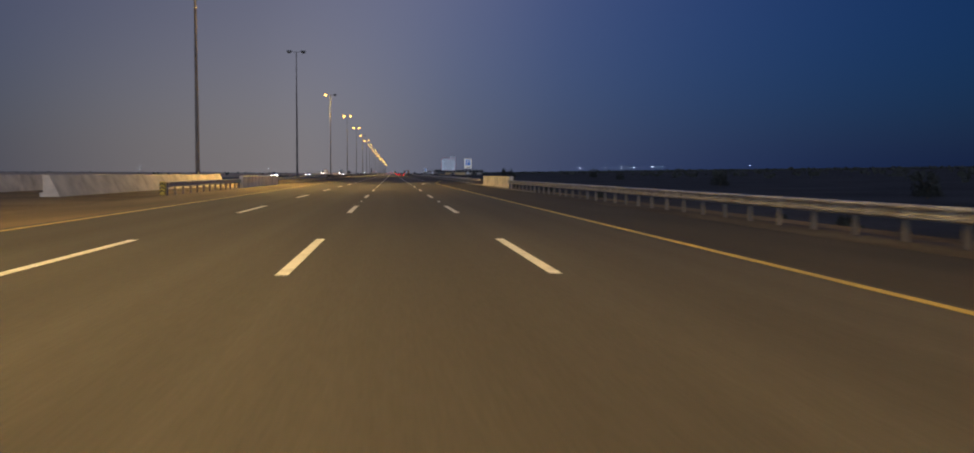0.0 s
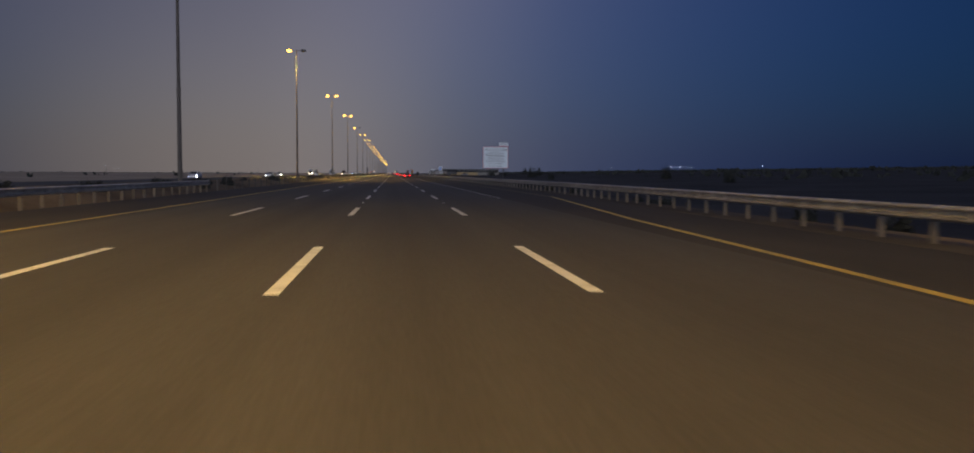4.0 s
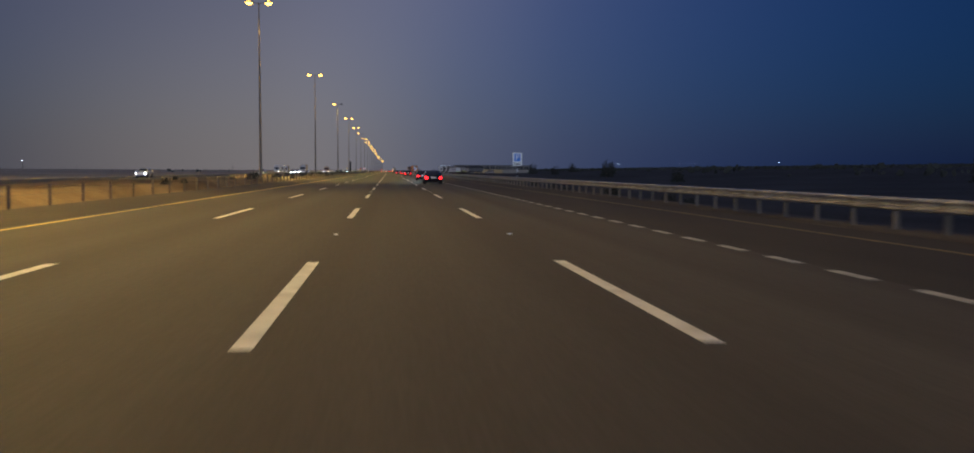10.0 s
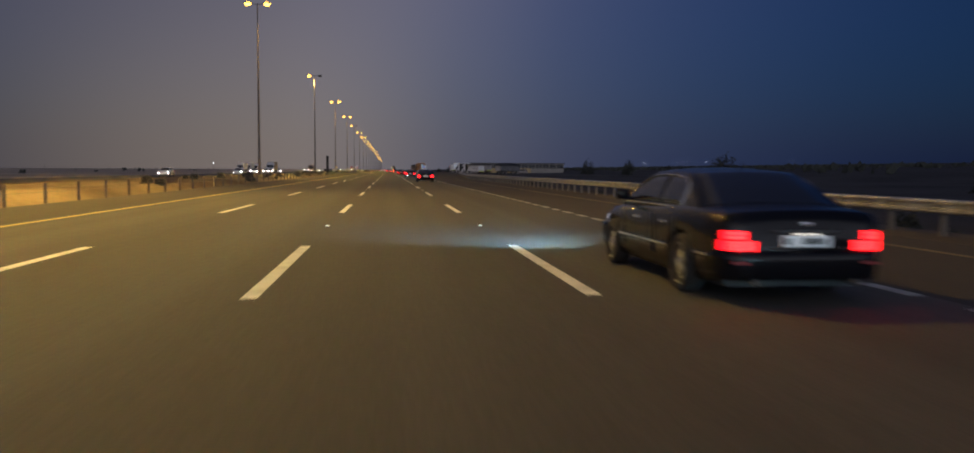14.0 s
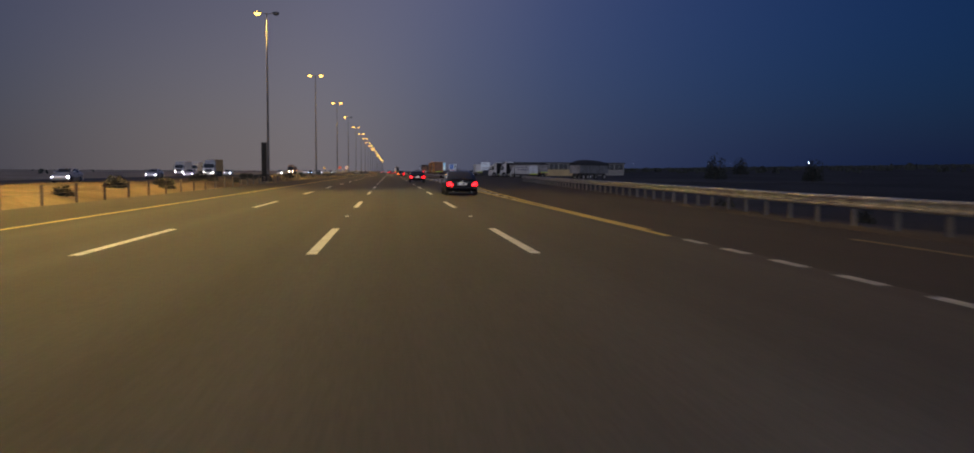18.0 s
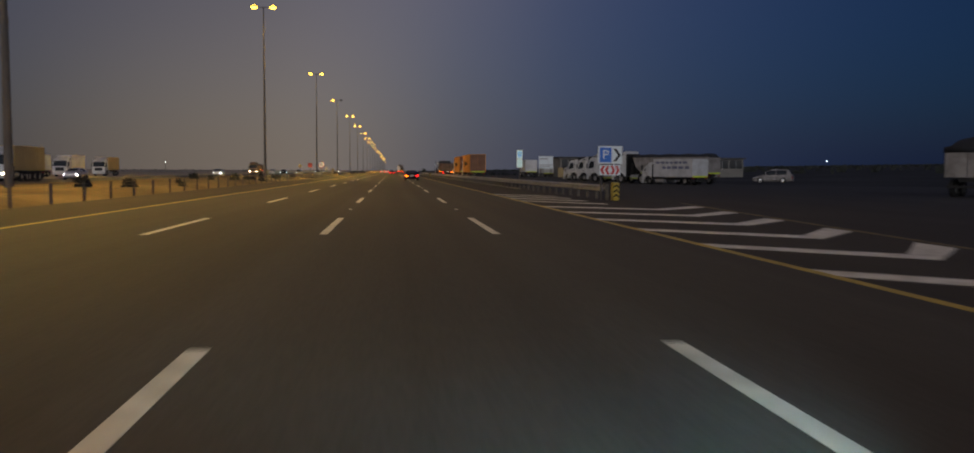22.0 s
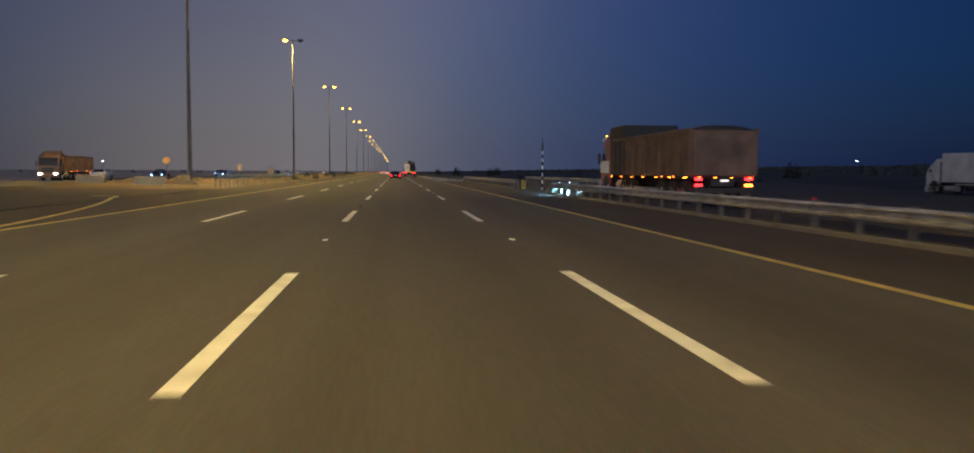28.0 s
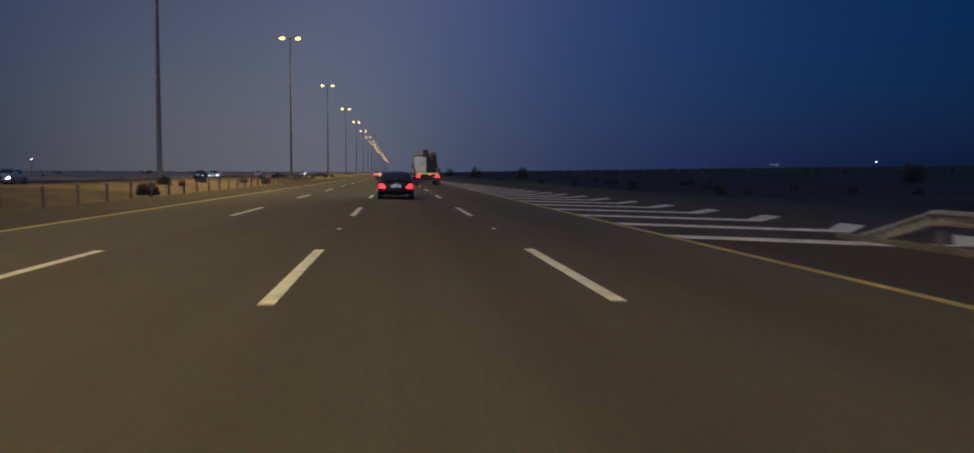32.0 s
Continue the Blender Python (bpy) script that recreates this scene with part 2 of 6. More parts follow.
M_SIGN_BLUE = material("sign_blue_sheeting", 0.4, 0, (0.02, 0.16, 0.62), 2, 0.08, 60, 0.05, 0.001)
M_SIGN_RED = material("sign_red_sheeting", 0.4, 0, (0.62, 0.03, 0.03), 2, 0.08, 60, 0.05, 0.001)
M_SIGN_YELLOW = material("yellow_sheeting", 0.4, 0, (0.42, 0.31, 0.025), 2, 0.15, 60, 0.05, 0.001)
# totem faces: emission stands in for headlight thrown back by the sheeting
M_TOTEM_WHITE = glow("glow_white_sheeting", (0.47, 0.60, 0.60), 0.5)
M_TOTEM_BLUE = glow("glow_blue_sheeting", (0.13, 0.36, 0.60), 0.5)
M_TOTEM_GREEN = glow("glow_green_lettering", (0.28, 0.45, 0.44), 0.5)
M_BLACK = material("black_paint", 0.6, 0, (0.012, 0.012, 0.013), 3, 0.2, 50, 0.05, 0.001, spec=0.15)
M_SEDAN = material("dark_blue_grey_car_paint", 0.22, 0.0, (0.005, 0.005, 0.0065), 2, 0.08, 200, 0.0, 0.001, coat=0.12, spec=0.15)
M_WHITE_CAR = material("white_car_paint", 0.3, 0, (0.72, 0.72, 0.72), 2, 0.05, 200, 0.0, 0.001, coat=0.8)
M_SILVER = material("silver_car_paint", 0.3, 0.6, (0.42, 0.42, 0.43), 2, 0.06, 200, 0.0, 0.001, coat=0.8)
M_GLASS = glass("tinted_glass")
M_GLASS_CLEAR = glass("dark_car_glass", (0.012, 0.014, 0.020), 0.5)
M_TYRE = material("tyre_rubber", 0.85, 0, (0.018, 0.018, 0.018), 6, 0.2, 60, 0.3, 0.004)
M_RIM = material("alloy_rim", 0.25, 0.9, (0.62, 0.62, 0.62), 6, 0.1, 60, 0.05, 0.001)
M_TRIM = material("black_plastic", 0.6, 0, (0.022, 0.022, 0.024), 4, 0.2, 60, 0.2, 0.002)
M_CHROME = material("chrome", 0.12, 1.0, (0.75, 0.75, 0.76), 4, 0.05, 60, 0, 0.001)
M_TAIL = glow("tail_lamp_lit", (0.95, 0.006, 0.010), 3.6)
M_TAIL_HOT = glow("tail_lamp_bars", (1.0, 0.013, 0.010), 11)
M_AMBER = glow("amber_lamp_lit", (1.0, 0.20, 0.006), 16)
M_BEACON = glow("roof_beacon_lit", (1.0, 0.55, 0.04), 8)
M_HEAD = glow("headlamp_lit", (0.82, 0.95, 1.0), 130)
M_HEAD_COOL = glow("projector_headlamp_lit", (0.70, 0.95, 1.0), 12)
M_HEAD_BLUE = glow("xenon_headlamp_lit", (0.22, 0.52, 1.0), 100)
M_HEAD_WARM = glow("halogen_headlamp_lit", (1.0, 0.82, 0.55), 70)
M_SIGN_POST = material("dull_sign_post", 0.7, 0.2, (0.07, 0.07, 0.07), 3, 0.2, 40, 0.1, 0.002)
M_SIGN_DULL = material("faded_yellow_sheeting", 0.6, 0, (0.30, 0.23, 0.10), 2, 0.15, 60, 0.05, 0.001)
M_SIGN_DARK_RED = material("faded_red_sheeting", 0.6, 0, (0.22, 0.02, 0.02), 2, 0.15, 60, 0.05, 0.001)
M_FARLIGHT = glow("far_lamp_white", (0.85, 0.92, 1.0), 30)
M_PLATE = material("number_plate", 0.4, 0, (0.75, 0.75, 0.74), 8, 0.05, 60, 0.05, 0.001)
M_TRUCK_WHITE = material("dusty_white_truck_paint", 0.45, 0, (0.60, 0.60, 0.60), 1.2, 0.08, 40, 0.05, 0.002, stain=(0.46, 0.455, 0.44), coat=0.2)
M_TRUCK_RED = material("red_truck_paint", 0.4, 0, (0.20, 0.022, 0.020), 1.2, 0.12, 40, 0.05, 0.002, coat=0.3)
M_TIPPER_BROWN = material("dusty_brown_tipper_steel", 0.75, 0.1, (0.125, 0.082, 0.06), 1.4, 0.3, 16, 0.2, 0.01, stain=(0.07, 0.048, 0.036))
M_TIPPER_GREY = material("dusty_grey_tipper_steel", 0.75, 0.1, (0.31, 0.285, 0.265), 1.4, 0.2, 16, 0.2, 0.01, stain=(0.19, 0.17, 0.155))
M_TRAILER = material("dusty_grey_trailer_board", 0.8, 0.05, (0.135, 0.135, 0.14), 1.2, 0.2, 16, 0.2, 0.006, stain=(0.085, 0.083, 0.082))
M_TARP = material("dark_tarpaulin", 0.8, 0, (0.022, 0.023, 0.026), 2.0, 0.3, 20, 0.5, 0.02)
M_ORANGE = material("orange_container_steel", 0.55, 0.1, (0.56, 0.22, 0.025), 0.9, 0.1, 20, 0.1, 0.004, stain=(0.40, 0.155, 0.025))
M_CONTAINER_END = material("brown_container_end", 0.7, 0.1, (0.23, 0.11, 0.06), 1.5, 0.2, 20, 0.2, 0.004)
M_CHASSIS = material("chassis_black", 0.7, 0.2, (0.025, 0.025, 0.025), 3, 0.3, 30, 0.2, 0.004)
M_FADED_INK = material("faded_blue_grey_lettering", 0.6, 0, (0.15, 0.16, 0.25), 2, 0.15, 40, 0.1, 0.002)
M_HIVIS = material("yellow_reflective_tape", 0.3, 0, (0.72, 0.85, 0.05), 3, 0.08, 50, 0.05, 0.001)
M_BEIGE = material("beige_render", 0.9, 0, (0.42, 0.31, 0.15), 0.5, 0.1, 12, 0.3, 0.01, per_object=0.06)
M_GREY_RENDER = material("grey_render", 0.9, 0, (0.23, 0.215, 0.19), 0.5, 0.12, 12, 0.3, 0.01)
M_WINDOW_DARK = glass("dark_window_glass", (0.010, 0.012, 0.015), 0.25)
M_LEAF = material("dusty_scrub_leaf", 0.9, 0, (0.038, 0.042, 0.036), 2.0, 0.35, 20, 0.2, 0.01, spec=0.2)
M_BARK = material("bark", 0.9, 0, (0.10, 0.075, 0.055), 6, 0.3, 30, 0.4, 0.01)

# ---------------------------------------------------------------- mesh helpers
def finish(name, bm, mat, smooth=False):
    me = bpy.data.meshes.new(name)
    bmesh.ops.recalc_face_normals(bm, faces=bm.faces)
    if smooth:
        for fc in bm.faces:
            fc.smooth = True
    bm.to_mesh(me)
    bm.free()
    for m in (mat if isinstance(mat, (list, tuple)) else [mat]):
        me.materials.append(m)
    return me

def part(name, bm, mat, parent=None, label="", smooth=False):
    ob = new(name, finish(name, bm, mat, smooth))
    ob.parent = parent
    if label:
        ob["label"] = label
    return ob

def place(name, me, parent, x=0, y=0, z=0, rz=0, label=""):
    ob = new(name, me)
    ob.parent = parent
    ob.location = (x, y, z)
    ob.rotation_euler = (0, 0, radians(rz))
    if label:
        ob["label"] = label
    return ob

def root(name, x, y, z, label, category, group="", kind="", rz=0):
    ob = new(name)
    ob.empty_display_size = 0.3
    ob.matrix_world = pose(x, y, z, 0, 0, rz)
    return tagged(ob, label, category, group, kind)

def box(bm, x0, x1, y0, y1, z0, z1, bevel=0.0):
    r = bmesh.ops.create_cube(bm, size=1)
    for v in r["verts"]:
        v.co = Vector(((x0 + x1) / 2 + v.co.x * (x1 - x0), (y0 + y1) / 2 + v.co.y * (y1 - y0), (z0 + z1) / 2 + v.co.z * (z1 - z0)))
    if bevel:
        ed = list({e for v in r["verts"] for e in v.link_edges})
        bmesh.ops.bevel(bm, geom=ed, offset=bevel, segments=2, affect="EDGES", profile=0.6)
    return bm

def boxes(*specs, bevel=0.0):
    bm = bmesh.new()
    for s in specs:
        box(bm, *s, bevel=bevel)
    return bm

def tube(bm, p, q, r0, r1=None, seg=10):
    r1 = r0 if r1 is None else r1
    p, q = Vector(p), Vector(q)
    m = Matrix.Translation((p + q) / 2) @ (q - p).to_track_quat("Z", "Y").to_matrix().to_4x4()
    bmesh.ops.create_cone(bm, cap_ends=True, segments=seg, radius1=r0, radius2=r1, depth=(q - p).length, matrix=m)
    return bm

def prism(bm, pts, x0, x1):
    """A side outline of (y, z) points, given depth along x."""
    a = [bm.verts.new((x0, y, z)) for y, z in pts]
    b = [bm.verts.new((x1, y, z)) for y, z in pts]
    n = len(pts)
    bm.faces.new(a)
    bm.faces.new(b[::-1])
    for i in range(n):
        bm.faces.new((a[i], b[i], b[(i + 1) % n], a[(i + 1) % n]))
    return bm

def slab(bm, pts, z0, z1):
    """A ground outline of (x, y) points, given thickness."""
    a = [bm.verts.new((x, y, z0)) for x, y in pts]
    b = [bm.verts.new((x, y, z1)) for x, y in pts]
    n = len(pts)
    bm.faces.new(a[::-1])
    bm.faces.new(b)
    for i in range(n):
        bm.faces.new((a[i], a[(i + 1) % n], b[(i + 1) % n], b[i]))
    return bm

def ribbon(bm, pts, z0, z1):
    """A strip between two lines: pts are (y, x_left, x_right)."""
    rows = []
    for y, xl, xr in pts:
        rows.append([bm.verts.new((xl, y, z0)), bm.verts.new((xr, y, z0)), bm.verts.new((xr, y, z1)), bm.verts.new((xl, y, z1))])
    for a, b in zip(rows, rows[1:]):
        for i in range(4):
            bm.faces.new((a[i], a[(i + 1) % 4], b[(i + 1) % 4], b[i]))
    bm.faces.new(rows[0][::-1])
    bm.faces.new(rows[-1])
    return bm

def loft(bm, sections, cap=True):
    rings = [[bm.verts.new(p) for p in s] for s in sections]
    n = len(rings[0])
    for a, b in zip(rings, rings[1:]):
        for i in range(n):
            bm.faces.new((a[i], a[(i + 1) % n], b[(i + 1) % n], b[i]))
    if cap:
        bm.faces.new(rings[0][::-1])
        bm.faces.new(rings[-1])
    return rings

# ---------------------------------------------------------------- ground and carriageways
def ramp_edge(y):
    """Right edge of the slip road's gore, which opens from the edge line."""
    return 5.35 + 0.00044 * max(0.0, y - 501.0) ** 2

def median_bank(x, y):
    """Height of the uneven sand bank in the median; flat by the bridge and at the opening."""
    if y < 104 or 738 < y < 806:
        return 0.0
    ends = min(1.0, (y - 104) / 30, abs(y - 738) / 10, abs(y - 806) / 8)
    side = min(1.0, max(0.0, (-14.4 - x) / 1.3)) * min(1.0, max(0.0, (x + 28.8) / 2.0))
    return ends * side * (0.40 + 0.20 * noise.noise((x * 0.16, y * 0.05, 2.0)) + 0.09 * noise.noise((x * 0.6, y * 0.21, 5.0)))

def ground_height(x, y):
    h = -0.09
    n = noise.noise((x * 0.02, y * 0.02, 0.3))
    far = min(1.0, max(0.0, (abs(x + 18) - 36) / 60))
    h += far * (0.4 * n + 0.1)
    if x > 62:
        h += (x - 62) * 0.018
    if x > 12.5 and y < 590:
        h -= min(1.0, (x - 12.5) / 8.0) * 1.3 * min(1.0, (590 - y) / 40)
    if x > 14 and y > 905:
        h -= min(1.0, (x - 14) / 8.0) * 0.8 * min(1.0, (y - 905) / 30)
    return h + median_bank(x, y)

bm = bmesh.new()
xs = [-4600, -2500, -1200, -600, -300, -180, -110, -80, -62, -52, -47, -31, -29.6, -28.5, -26, -24, -22, -20, -18, -17, -16.2, -15.6, -15.1, -14.7, -14.3, -13.1, 9.5, 12.4, 13, 16, 20, 25, 32, 40, 50, 62, 80, 110, 160, 300, 600, 1200, 2500, 4600]
ys = [-4600, -1500, -500, -200, -60] + list(range(-30, 1100, 5)) + [1140, 1200, 1300, 1500, 1900, 2500, 3300, 4600]
grid = [[bm.verts.new((x, y, ground_height(x, y))) for x in xs] for y in ys]
for j in range(len(ys) - 1):
    for i in range(len(xs) - 1):
        fc = bm.faces.new((grid[j][i], grid[j][i + 1], grid[j + 1][i + 1], grid[j + 1][i]))
        fc.smooth = True
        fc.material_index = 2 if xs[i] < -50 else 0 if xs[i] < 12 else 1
tagged(part("ground", bm, [M_SAND, M_SCRUB_GROUND, M_HAZED_SAND]), "flat desert ground, sand with dark scrub, haze painted far west", "ground", kind="structure")

ROAD_Y0, ROAD_Y1 = -60, 3200
bm = bmesh.new()
ribbon(bm, [(ROAD_Y0, 8.95, 10.6), (74, 8.95, 10.6)], -0.1, 0.004)
ribbon(bm, [(100, 9.0, 10.5), (116, 9.2, 10.6), (166, 10.3, 12.1), (506, 10.3, 12.1), (560, 13.8, 15.3), (598, 16.3, 18.0)], -0.1, 0.004)
tagged(part("verge_east", bm, M_VERGE), "dusty strip of grit along the guard rail's foot", "verge", kind="structure")
bm = bmesh.new()
for y0, y1 in ((650, 797), (812.5, 863)):
    n = int((y1 - y0) / 1.5)
    rows = []
    for k in range(n + 1):
        y = y0 + (y1 - y0) * k / n
        e = min(1.0, k / 4, (n - k) / 4)
        q = lambda a: e * (1 + 0.5 * noise.noise((a * 3.1, y * 0.33, 7.0)))
        rows.append([bm.verts.new(p) for p in ((9.05, y, -0.1), (9.05, y, 0.06), (9.22, y, 0.06 + 0.10 * q(1)), (9.45, y, 0.06 + 0.19 * q(2)), (9.75, y, 0.06 + 0.17 * q(3)), (10.1, y, 0.04 + 0.07 * q(4)), (10.4, y, -0.1))])
    for a_, b_ in zip(rows, rows[1:]):
        for i in range(7):
            bm.faces.new((a_[i], a_[(i + 1) % 7], b_[(i + 1) % 7], b_[i]))
    bm.faces.new(rows[0][::-1])
    bm.faces.new(rows[-1])
tagged(part("verge_service_road", bm, M_VERGE), "low uneven bank of grit behind the kerb under the rail", "verge", kind="structure")
tagged(part("road", boxes((-9.45, 5.45, ROAD_Y0, ROAD_Y1, -0.12, 0.0)), M_ASPHALT), "wide dark asphalt motorway carriageway", "road", kind="structure")
tagged(part("road_shoulder_west", boxes((-13.2, -9.45, 118, ROAD_Y1, -0.12, -0.003)), M_SHOULDER), "dusty asphalt hard shoulder by the median", "shoulder", kind="structure")
tagged(part("bridge_shoulder_west", boxes((-13.2, -9.45, ROAD_Y0, 118, -0.12, -0.003)), M_DUSTY), "sand-covered hard shoulder on the bridge", "shoulder", kind="structure")
bm = bmesh.new()
ribbon(bm, [(ROAD_Y0, 5.45, 10.0), (116, 5.45, 10.0), (166, 5.45, 11.6), (506, 5.45, 11.6), (560, 5.45, 14.8)] + [(y, 5.45, 17.6) for y in range(604, 650, 20)] + [(650, 5.45, 17.6), (ROAD_Y1, 5.45, 17.6)], -0.12, -0.003)
tagged(part("road_shoulder_east", bm, M_SHOULDER), "asphalt shoulder, slip lane and service road", "shoulder", kind="structure")
tagged(part("road_oncoming", boxes((-46.5, -30.0, ROAD_Y0, ROAD_Y1, -0.12, 0.0)), M_ASPHALT), "asphalt carriageway of the oncoming traffic", "road", kind="structure")
tagged(part("truck_park", boxes((17.6, 64, 600, 860, -0.2, -0.006)), M_SHOULDER), "dusty asphalt truck parking area", "parking area", kind="structure")
tagged(part("u_turn_apron", boxes((-29.9, -13.56, 746, 809, -0.2, -0.006)), M_SHOULDER), "dusty paved opening in the median", "road", kind="structure")

# ---------------------------------------------------------------- road markings
LINE_Z = 0.004
DASH0, PERIOD, DASH = 17.53, 18.0, 6.2
dash_me = finish("dash", boxes((-0.085, 0.085, -DASH, 0, -0.02, LINE_Z)), M_WHITE_LINE)
short_me = finish("short_dash", boxes((-0.09, 0.09, -1.0, 0, -0.02, LINE_Z)), M_DULL_WHITE)
stud_me = finish("road_stud", boxes((-0.05, 0.05, -0.045, 0.045, 0.0, 0.018), bevel=0.008), M_SIGN_WHITE)
for name, x in (("lane_line_middle", -1.825), ("lane_line_outer", 1.825), ("lane_line_inner", -5.47)):
    r = root(name, x, 0, 0, "broken white lane line on the asphalt", "lane line", kind="structure")
    n_last = 80 if x != -5.47 else 70
    for k in range(-2, n_last):
        place("dash", dash_me, r, 0, DASH0 + PERIOD * k, 0)
    for k in range(0, 26 if x != -5.47 else 0):
        place("road_stud", stud_me, r, 0, 41.0 + 36 * k, 0)
r = root("lane_line_auxiliary", 5.34, 0, 0, "short white dashes beside the auxiliary lane", "lane line", kind="structure")
for k in range(0, 172):
    place("short_dash", short_me, r, 0, 158 + 2.0 * k, 0)
bm = bmesh.new()
ribbon(bm, [(ROAD_Y0, -9.21, -9.05), (ROAD_Y1, -9.21, -9.05)], -0.02, LINE_Z)
tagged(part("edge_line_west", bm, M_YELLOW_LINE), "solid yellow edge line", "edge line", kind="structure")
bm = bmesh.new()
ribbon(bm, [(ROAD_Y0, 5.2, 5.36), (112, 5.2, 5.36), (135, 6.6, 6.76), (160, 8.78, 8.93)], -0.02, LINE_Z)
tagged(part("edge_line_east", bm, M_YELLOW_LINE), "solid yellow edge line that widens round the auxiliary lane", "edge line", kind="structure")
bm = bmesh.new()
ribbon(bm, [(160, 8.78, 8.93), (500, 8.78, 8.93)], -0.02, LINE_Z)
tagged(part("edge_line_auxiliary", bm, M_YELLOW_DULL), "dull yellow edge line of the auxiliary lane", "edge line", kind="structure")
bm = bmesh.new()
ribbon(bm, [(501, 5.22, 5.38), (ROAD_Y1, 5.22, 5.38)], -0.02, LINE_Z)
tagged(part("edge_line_gore", bm, M_YELLOW_LINE), "solid yellow line beside the exit gore", "edge line", kind="structure")
bm = bmesh.new()
ribbon(bm, [(y, ramp_edge(y) + 0.02, ramp_edge(y) + 0.2) for y in range(503, 570, 6)], -0.02, LINE_Z)
tagged(part("edge_line_slip", bm, M_YELLOW_LINE), "solid yellow line along the slip road", "edge line", kind="structure")
bm = bmesh.new()
ribbon(bm, [(y, ramp_edge(y) + 0.02, ramp_edge(y) + 0.2) for y in range(569, 626, 6)], -0.02, LINE_Z)
tagged(part("edge_line_slip_end", bm, M_YELLOW_DULL), "dull yellow line along the slip road", "edge line", kind="structure")
bm = bmesh.new()
pts = []
for k in range(0, 25):
    a = k / 24
    if a < 0.72:
        y = 758 + 30 * (a / 0.72)
        x = -9.3 - 4.95 * (a / 0.72) ** 1.7
        pts.append((x, y))
    else:
        b = (a - 0.72) / 0.28 * math.pi * 0.62
        pts.append((-15.55 + 1.3 * math.cos(b), 788 + 2.6 * math.sin(b)))
for (xa, ya), (xb, yb) in zip(pts, pts[1:]):
    dvec = Vector((xb - xa, yb - ya, 0)).normalized()
    nx, ny = dvec.y * 0.09, -dvec.x * 0.09
    slab(bm, [(xa + nx, ya + ny), (xb + nx, yb + ny), (xb - nx, yb - ny), (xa - nx, ya - ny)], -0.02, LINE_Z + 0.002)
bm2 = bmesh.new()
ribbon(bm2, [(838, -11.2, -11.05), (842, -10.6, -10.45), (845, -9.95, -9.8), (848.5, -9.38, -9.23), (851, -9.22, -9.2)], -0.02, LINE_Z + 0.002)
tagged(part("edge_line_return", bm2, M_YELLOW_LINE), "yellow line curving back from the median opening", "edge line", kind="structure")
tagged(part("edge_line_turn", bm, M_YELLOW_LINE), "curved yellow line into the median opening", "edge line", kind="structure")

# exit gore: slanting white bars between the edge line and the slip road
r = root("gore_marking_exit", 0, 0, 0, "white slanted hatching of the exit gore", "road marking", kind="structure")
for k in range(0, 26):
    y = 511.6 + 4.3 * k
    wide = ramp_edge(y) - 5.45
    if wide < 0.12:
        continue
    mid = 5.38 + wide * 0.62
    back = min(4.6, 1.1 + wide * 0.75)
    bm = bmesh.new()
    slab(bm, [(5.40, y), (mid, y - back * 0.55), (ramp_edge(y) - 0.12, y - back * 0.1), (ramp_edge(y) - 0.12, y - back * 0.1 + 1.25), (mid, y - back * 0.55 + 0.9), (5.40, y + 0.75)], -0.02, LINE_Z)
    part("hatch_bar", bm, M_WHITE_LINE, r)
for k in range(4):
    y = 625.4 + 3.6 * k
    bm = bmesh.new()
    slab(bm, [(5.42, y), (8.4, y - 3.7), (8.4, y - 2.9), (5.42, y + 0.7)], -0.02, LINE_Z)
    part("hatch_bar", bm, M_WHITE_LINE, r)
# entry gore: hatching from the guard rail nose to the merging point
r = root("gore_marking_entry", 0, 0, 0, "white slanted hatching of the entry gore", "road marking", kind="structure")
for k in range(0, 32):
    y = 850 + 4.6 * k
    a = (y - 850) / 110
    xr = 12.6 - 0.044 * (y - 850)
    if xr < 5.9 or y < 863:
        continue
    mid = 5.4 + (xr - 5.4) * 0.72
    bm = bmesh.new()
    slab(bm, [(5.42, y + 2.2), (mid, y - 0.9), (xr, y + 1.6), (xr, y + 2.9), (mid, y + 0.15), (5.42, y + 3.1)], -0.02, LINE_Z)
    part("hatch_bar", bm, M_WHITE_LINE, r)
# worn oil and tyre marks on the lane
for x0, y0, x1, y1, w in ((-1.72, 775.6, -1.86, 778.6, 0.055), (1.12, 547.6, 1.36, 544.6, 0.045)):
    bm = bmesh.new()
    pts, n = [], 9
    for k in range(n + 1):
        a = k / n
        pts.append((x0 + (x1 - x0) * a + 0.008 * math.sin(k * 1.9), y0 + (y1 - y0) * a, w * (0.25 + 0.75 * math.sin(math.pi * a)) * (0.8 + 0.2 * math.sin(k * 2.7))))
    slab(bm, [(x - q, y) for x, y, q in pts] + [(x + q, y) for x, y, q in pts[::-1]], -0.01, 0.002)
    tagged(part("road_stain", bm, M_OIL), "dark streak of oil and rubber on the asphalt", "road stain", "road stains", "structure")
# lane arrow bending to the right
bm = bmesh.new()
slab(bm, [(-0.42, -3.4), (-0.12, -3.4), (0.18, 0.4), (0.55, 1.5), (0.95, 1.0), (1.15, 3.2), (-0.45, 2.5), (0.02, 2.1), (-0.22, 0.6)], -0.02, LINE_Z)
ob = part("lane_arrow", bm, M_WHITE_LINE)
ob.location = (3.65, 110.5, 0)
